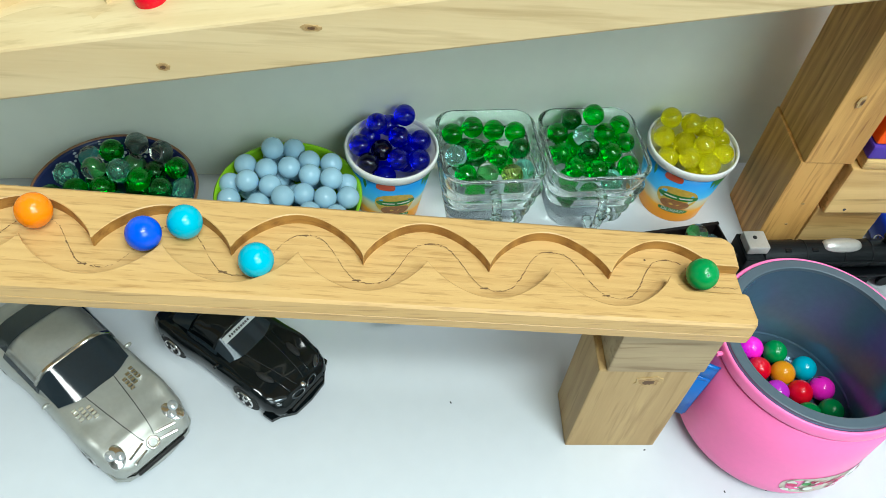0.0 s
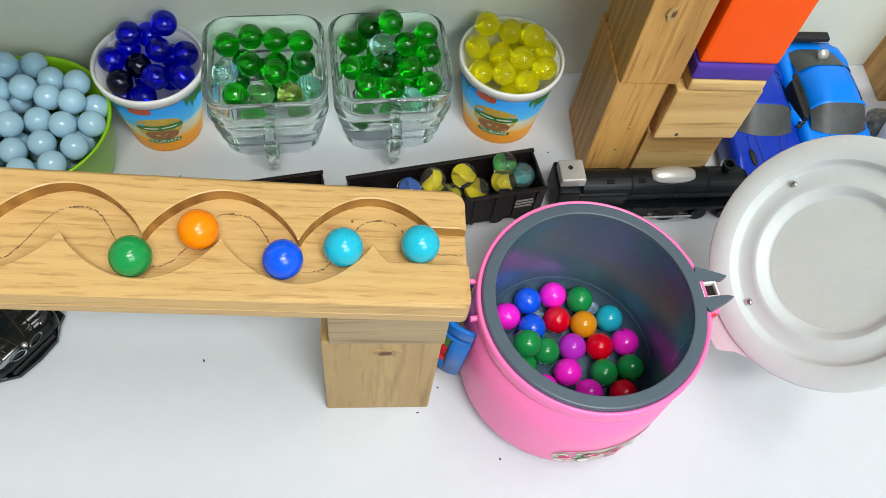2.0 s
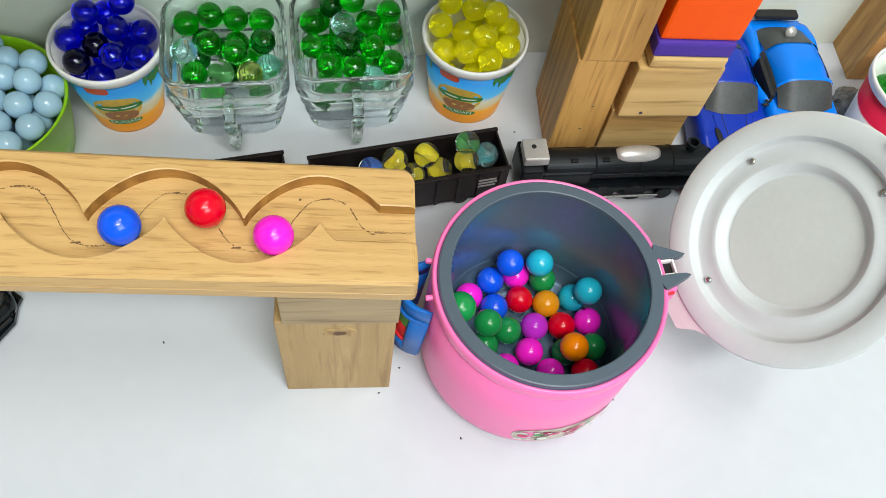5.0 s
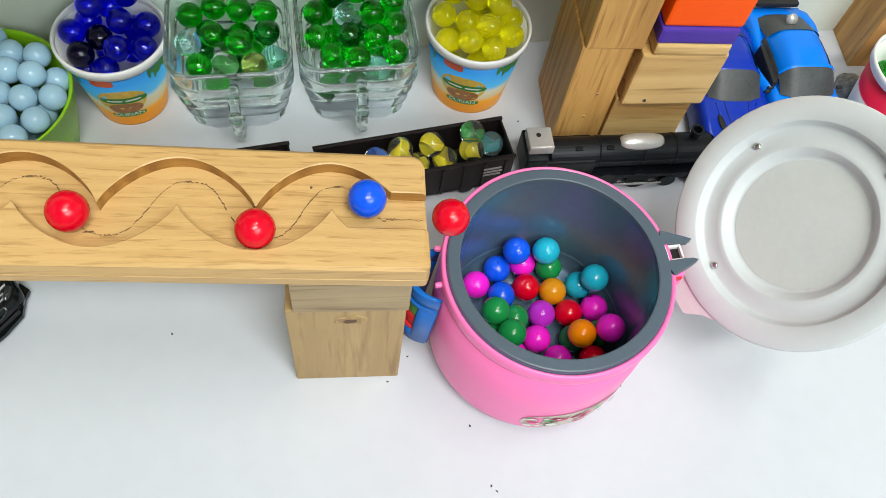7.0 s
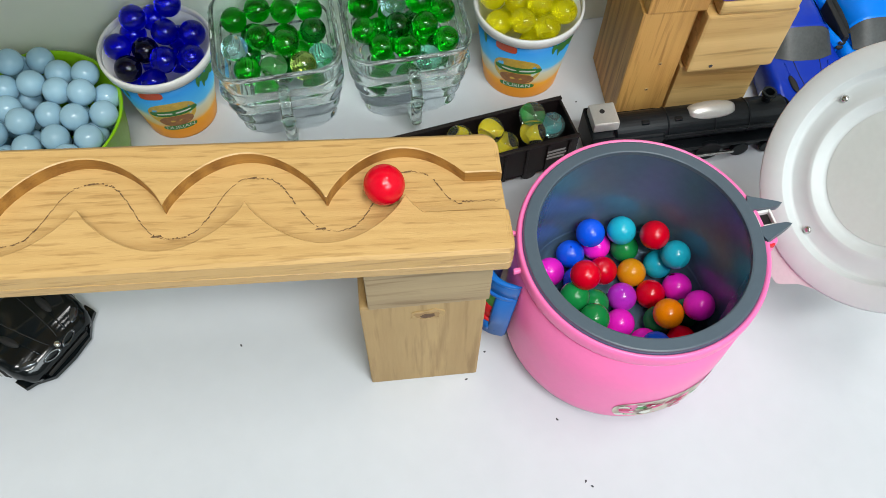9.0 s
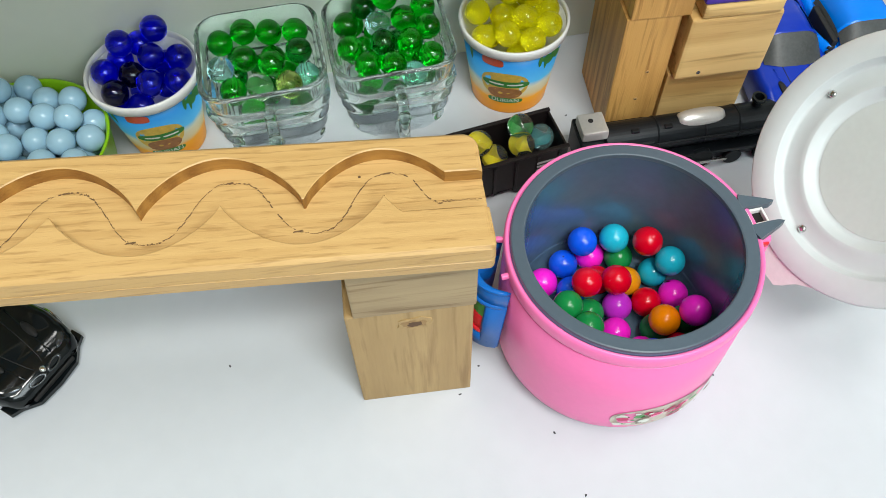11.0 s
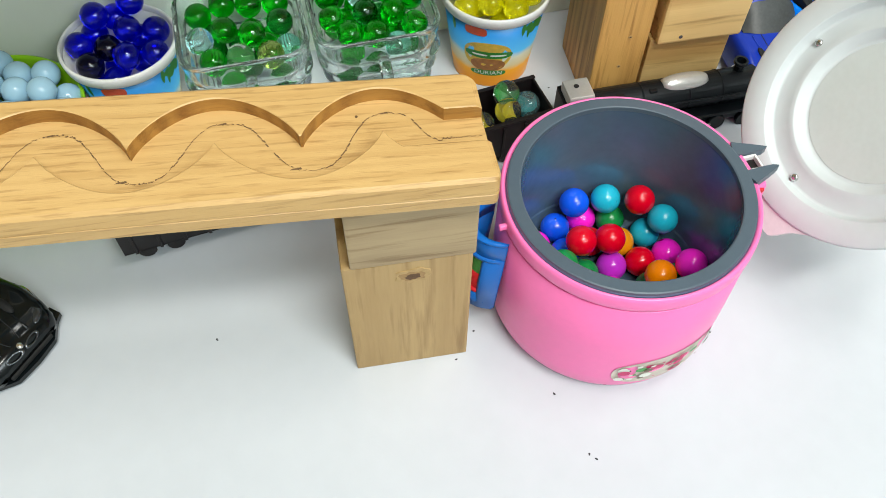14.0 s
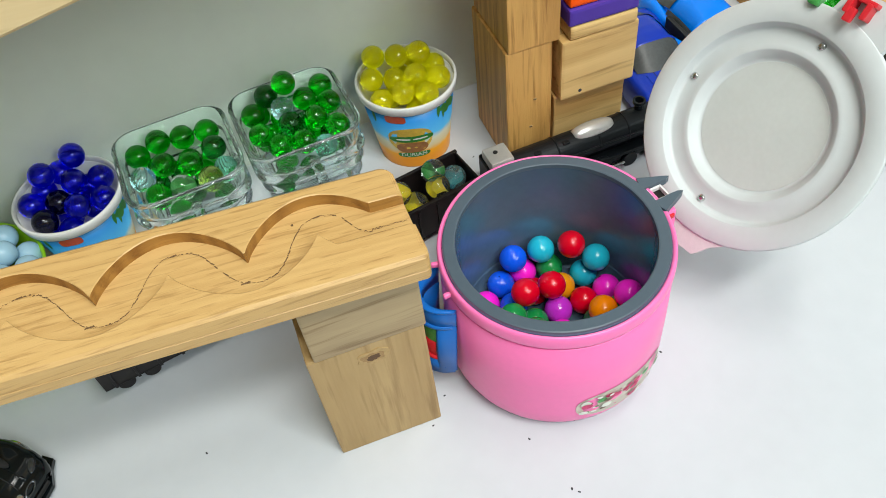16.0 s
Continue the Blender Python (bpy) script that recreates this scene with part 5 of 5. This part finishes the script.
    lip.faces.new(lo), lip.faces.new(hi)
    for i in range(len(edge)):
        k = (i + 1) % len(edge)
        lip.faces.new((lo[i], lo[k], hi[k], hi[i]))
    part("front_lip", lip, paint_m, th, "front lip")
    part("air_intake", boxed(-L * 0.02, L * 0.010, -W * 0.27, W * 0.27, H * 0.172, H * 0.245, 0.0008), M_TYRE, th, "black air intake")
    oval(th, "badge", pose(-L * 0.030, 0, crown(0.03, 0) - 0.0003, 0, 26, 0), 0.0042 if style == "silver" else 0.0018, 0.0042 if style == "silver" else 0.0018, 0.0013, M_CHROME, "round badge ring", 20, 0.6 if style == "silver" else 0.0)
    return th


M_DARKCHROME = mat("smoked_chrome", (0.10, 0.11, 0.12), 0.2, metal=0.8)
M_LENS = mat("headlight_lens", (0.55, 0.58, 0.60), 0.10, metal=0.6, spread=0.2, scale=400)
sv = toy_car(pose(-0.2475, -0.0105, 0, 0, 0, -42), 0.150, 0.060, 0.044, M_SILVER, M_CARGLASS, "silver die-cast toy coupe with dark windows, under the rail", (0.37, 0.50, 0.70, 0.87, 0.88, 0.66), "silver")
for s in (-1, 1):
    for i in range(3):
        for j in range(4):
            x, y = -0.150 * (0.245 + 0.018 * j + 0.014 * i), s * (0.0125 + 0.0036 * i)
            part("bonnet_vent", boxed(x - 0.0010, x + 0.0010, y - 0.0014, y + 0.0014, 0.0282 - 0.0002 * i, 0.0292 - 0.0002 * i, 0.0002), M_CHROME, sv, "silver bonnet vent")
bk = toy_car(pose(-0.1642, 0.0316, 0, 0, 0, -36.5), 0.113, 0.054, 0.037, M_BLACK, M_CARGLASS, "glossy black toy sports car with a white windscreen strip", (0.40, 0.515, 0.70, 0.88, 0.74, 0.58), "black", (0.245, 0.80))
M_STRIP = mat("white_strip", (0.50, 0.53, 0.53), 0.4)
st = part("windscreen_strip", boxed(-0.0022, 0.0022, -0.0135, 0.0135, 0, 0.0007, 0.0002), M_STRIP, bk, "white windscreen strip with lettering bars")
st.matrix_local = pose(-0.113 * 0.485, 0, 0.0337, 0, 38, 0)
for k in range(9):
    part("lettering", boxed(-0.0008, 0.0008, -0.0090 + k * 0.0020, -0.0078 + k * 0.0020, 0.0007, 0.0009), M_TYRE, st)
bc = toy_car(pose(0.3500, 0.1330, 0, 0, 0, -89), 0.141, 0.054, 0.050, M_CARBLUE, M_GREYGLASS, "bright blue toy car with grey windows and one door ajar", (0.36, 0.46, 0.68, 0.88, 0.80, 0.60), "blue")
door = part("door", loft([[Vector((-0.001 - 0.040 * u, -0.0008 - 0.0035 * math.sin(math.pi * u) + y, z)) for y, z in ((0, 0.008), (0.0022, 0.008), (0.0020, 0.026), (0.0042, 0.034), (0.0020, 0.0345), (0, 0.027))] for u in [q / 10 for q in range(11)]]),
            M_CARBLUE, bc, "blue door standing ajar", True)
door.matrix_local = pose(-0.056, -0.0275, 0, 0, 0, 8)
# solid black box put in for the shade inside the open doorway
part("door_gap", boxed(-0.092, -0.058, -0.0262, -0.0225, 0.012, 0.0385, 0.001), M_TYRE, bc, "black box standing for the shaded open doorway")
part("spoiler", boxed(-0.1395, -0.1320, -0.0165, 0.0165, 0.0345, 0.0385, 0.0012), M_TYRE, bc, "black rear spoiler")
part("window_ornament", lathe([(0, 0.0), (0.0016, 0.0), (0.0012, 0.003), (0.0012, 0.006), (0.0045, 0.0075), (0.0040, 0.0095), (0.0015, 0.0108), (0, 0.0110)], 16, m=pose(-0.1155, 0, 0.0420, 0, 62, 0) @ Matrix.Diagonal((1, 1, 0.8, 1))), M_SILVERPLASTIC, bc, "small pale ornament on the rear window", True)
toy_car(pose(0.2965, 0.1390, 0, 0, 0, -90), 0.122, 0.054, 0.046, M_CARNAVY, M_GREYGLASS, "navy blue toy car beside a bright blue one", (0.36, 0.48, 0.72, 0.90, 0.78, 0.56), "blue")
toy_car(pose(0.4070, 0.0540, 0, 0, 0, -130), 0.120, 0.054, 0.044, M_BLACK, M_CARGLASS, "black toy car behind the open pot lid", (0.38, 0.50, 0.70, 0.88, 0.78, 0.58), "black")
block("wooden_block", (0.475, 0.56, 0.170, 0.235, 0.0, 0.030), M_BLOCK, "pale pine block lying beside the black toy car", 0.002, 20)
bm = bmesh.new()
bmesh.ops.create_icosphere(bm, subdivisions=3, radius=0.011)
for v in bm.verts:
    v.co *= 1 + 0.25 * noise.noise(v.co * 160)
    v.co.z = max(v.co.z, -0.008)
o = part("pebble", bm, M_STONE, None, smooth=True)
o.matrix_world = pose(0.4020, 0.2120, 0.008)
tagged(o, "speckled grey pebble beside the red cup", "stone")

# ---- rolling balls ----
# ball: colour, x along the rail at given times, time of leaving its end, place in the pot
ROLL = [
    ("green", "green", [(-1.0, -0.13), (0.0, 0.039)], 0.17, (0.1137, 0.0267)),
    ("cyan", "cyan", [(0.0, -0.180), (0.2, -0.159), (0.4, -0.136), (0.6, -0.114), (0.8, -0.093), (1.0, -0.068), (1.2, -0.046), (1.4, -0.021), (1.6, 0.001), (1.8, 0.020), (2.0, 0.042)], 2.17, (0.1477, 0.0645)),
    ("cyan", "cyan", [(0.0, -0.2145), (0.2, -0.190), (0.4, -0.170), (0.6, -0.146), (0.8, -0.121), (1.0, -0.100), (1.2, -0.076), (1.4, -0.051), (1.6, -0.031), (1.8, -0.008), (2.0, 0.010), (2.2, 0.024),
                      (2.4, 0.039), (2.6, 0.051)], 2.77, (0.1748, 0.0462)),
    ("blue", "blue", [(0.0, -0.2315), (0.2, -0.210), (0.4, -0.186), (0.6, -0.166), (0.8, -0.140), (1.0, -0.114), (1.2, -0.092), (1.4, -0.067), (1.6, -0.047), (1.8, -0.033), (2.0, -0.014), (2.2, 0.004),
                      (2.4, 0.014), (2.6, 0.022), (2.8, 0.032), (3.0, 0.041), (3.2, 0.050), (3.4, 0.064)], 3.45, (0.1299, 0.0648)),
    ("orange", "orange", [(0.0, -0.281), (0.2, -0.257), (0.4, -0.234), (0.6, -0.211), (0.8, -0.186), (1.0, -0.165), (1.2, -0.141), (1.4, -0.117), (1.6, -0.096), (1.8, -0.071), (2.0, -0.048), (2.2, -0.030),
                          (2.4, -0.016), (2.6, -0.007), (2.8, 0.003), (3.0, 0.010), (3.2, 0.017), (3.4, 0.025), (3.6, 0.034), (3.8, 0.043), (4.0, 0.051), (4.2, 0.060)], 4.30, (0.1615, 0.0108)),
    ("green", "green", [(0.0, -0.31), (1.4, -0.141), (1.6, -0.119), (1.8, -0.096), (2.0, -0.072), (2.2, -0.051), (2.4, -0.041), (2.6, -0.034), (2.8, -0.023), (3.0, -0.014), (3.2, -0.004), (3.4, 0.007), (3.6, 0.014),
                        (3.8, 0.021), (4.0, 0.029), (4.2, 0.038)], 4.75, (0.1215, 0.0123)),
    ("magenta", "magenta", [(0.0, -0.33), (2.2, -0.122), (2.4, -0.113), (2.6, -0.106), (2.8, -0.097), (3.0, -0.088), (3.2, -0.079), (3.4, -0.067), (3.6, -0.057), (3.8, -0.049), (4.0, -0.043), (4.2, -0.036), (5.2, 0.014), (6.0, 0.050)],
     6.27, (0.1768, 0.0112)),
    ("red", "red", [(0.0, -0.35), (2.8, -0.116), (3.0, -0.108), (3.2, -0.102), (3.4, -0.093), (3.6, -0.084), (3.8, -0.075), (4.0, -0.066), (4.2, -0.057), (5.2, -0.015), (6.3, 0.030), (6.5, 0.042), (6.7, 0.053)], 6.94, (0.1637, 0.0566)),
    ("blue", "blue", [(0.0, -0.37), (3.8, -0.105), (4.0, -0.098), (4.2, -0.091), (5.2, -0.046), (6.3, 0.007), (6.5, 0.015), (6.7, 0.023), (6.9, 0.033), (7.1, 0.041), (7.3, 0.050)], 7.46, (0.1511, -0.0066)),
    ("red", "red", [(0.0, -0.39), (5.4, -0.095), (6.3, -0.046), (6.5, -0.035), (6.7, -0.024), (6.9, -0.012), (7.1, -0.004), (7.3, 0.003), (7.5, 0.013), (7.7, 0.023), (7.9, 0.033), (8.1, 0.041), (8.3, 0.050)], 8.46, (0.1257, 0.0370)),
    ("red", "red", [(0.0, -0.41), (6.3, -0.105), (6.5, -0.099), (6.7, -0.092), (6.9, -0.082), (7.1, -0.076), (7.3, -0.068), (7.5, -0.0525), (7.7, -0.0438), (7.9, -0.035), (8.1, -0.027), (8.3, -0.018), (8.5, -0.007), (8.7, 0.002),
                    (8.9, 0.011), (9.1, 0.018), (9.2, 0.022)], 9.85, (0.1431, 0.0389)),
    ("red", "red", [(0.0, -0.43), (10.6, -0.30), (12.2, -0.112), (12.3, -0.104), (12.5, -0.076), (12.7, -0.044), (12.9, -0.024), (13.1, -0.001), (13.3, 0.019), (13.5, 0.043)], 13.6, (0.1431, -0.0177)),
]
TAKEN = [(x, y, 0.0082 + R_BALL) for _, x, y in LOWER]


def rail_place(x):
    return x, centre_line(x), TOP(x) - DEPTH + R_BALL


def between(rows, t):
    if t <= rows[0][0]:
        return rows[0][1]
    for a, c in zip(rows, rows[1:]):
        if a[0] <= t <= c[0]:
            return a[1] + (c[1] - a[1]) * (t - a[0]) / (c[0] - a[0])
    return rows[-1][1]


ROLLING = []
for colour, _, xs, leave, home in ROLL:
    hz = resting_z(*home, TAKEN)
    TAKEN.append((*home, hz))
    o = ball(colour, rail_place(xs[0][1]), "glossy %s painted wooden ball rolling down the wavy rail" % colour, "rolling balls")
    ROLLING.append((o, xs + [(leave, 0.0680)], leave, (*home, hz)))
upper_ball = ball("red", (-0.236, 0.127, UP_BOTTOM(-0.236) + 0.0300 - DEPTH + R_BALL), "glossy red painted wooden ball on the upper rail", "rolling balls")


def motions():
    for o, xs, leave, home in ROLLING:
        rows, spin, last = [], 0.0, between(xs, 0.0)
        hx, hy, hz = home
        k = 0
        while k <= 160:
            t = k / 10
            if t < leave:
                x = between(xs, t) + 0.0016
                spin += min(70.0, math.degrees((x - last) / R_BALL) * 0.7)
                last = x
                p = rail_place(x)
            else:
                d = t - leave
                if d < 0.20:
                    p = (0.0680 + 0.11 * d, 0.018, TOP(0.0655) - DEPTH + R_BALL - 1.9 * d * d)
                elif d < 0.60:
                    u = ((d - 0.20) / 0.40) ** 1.25
                    a = Vector((0.0900, 0.018, TOP(0.0655) - DEPTH + R_BALL - 0.076))
                    q = a.lerp(Vector((hx, hy, hz)), u)
                    arch = 0.012 * math.sin(math.pi * u)
                    p = (q.x, q.y, max(q.z - 0.02 * math.sin(math.pi * u), hz) + (arch if u > 0.5 else 0.0))
                else:
                    p = (hx, hy, hz)
                if d < 0.65:
                    spin += 20.0
            rows.append((t, pose(*p, 0, spin, 0)))
            k += 1
        walk(o, rows)
    z = lambda x: UP_BOTTOM(x) + 0.0300 - DEPTH + R_BALL
    walk(upper_ball, [(0.0, pose(-0.236, 0.127, z(-0.236))), (0.5, pose(-0.290, 0.127, z(-0.29), 0, -80, 0)), (1.0, pose(-0.34, 0.127, z(-0.34), 0, -160, 0)),
                      (16.0, pose(-0.36, 0.127, z(-0.36), 0, -200, 0))])


motions()
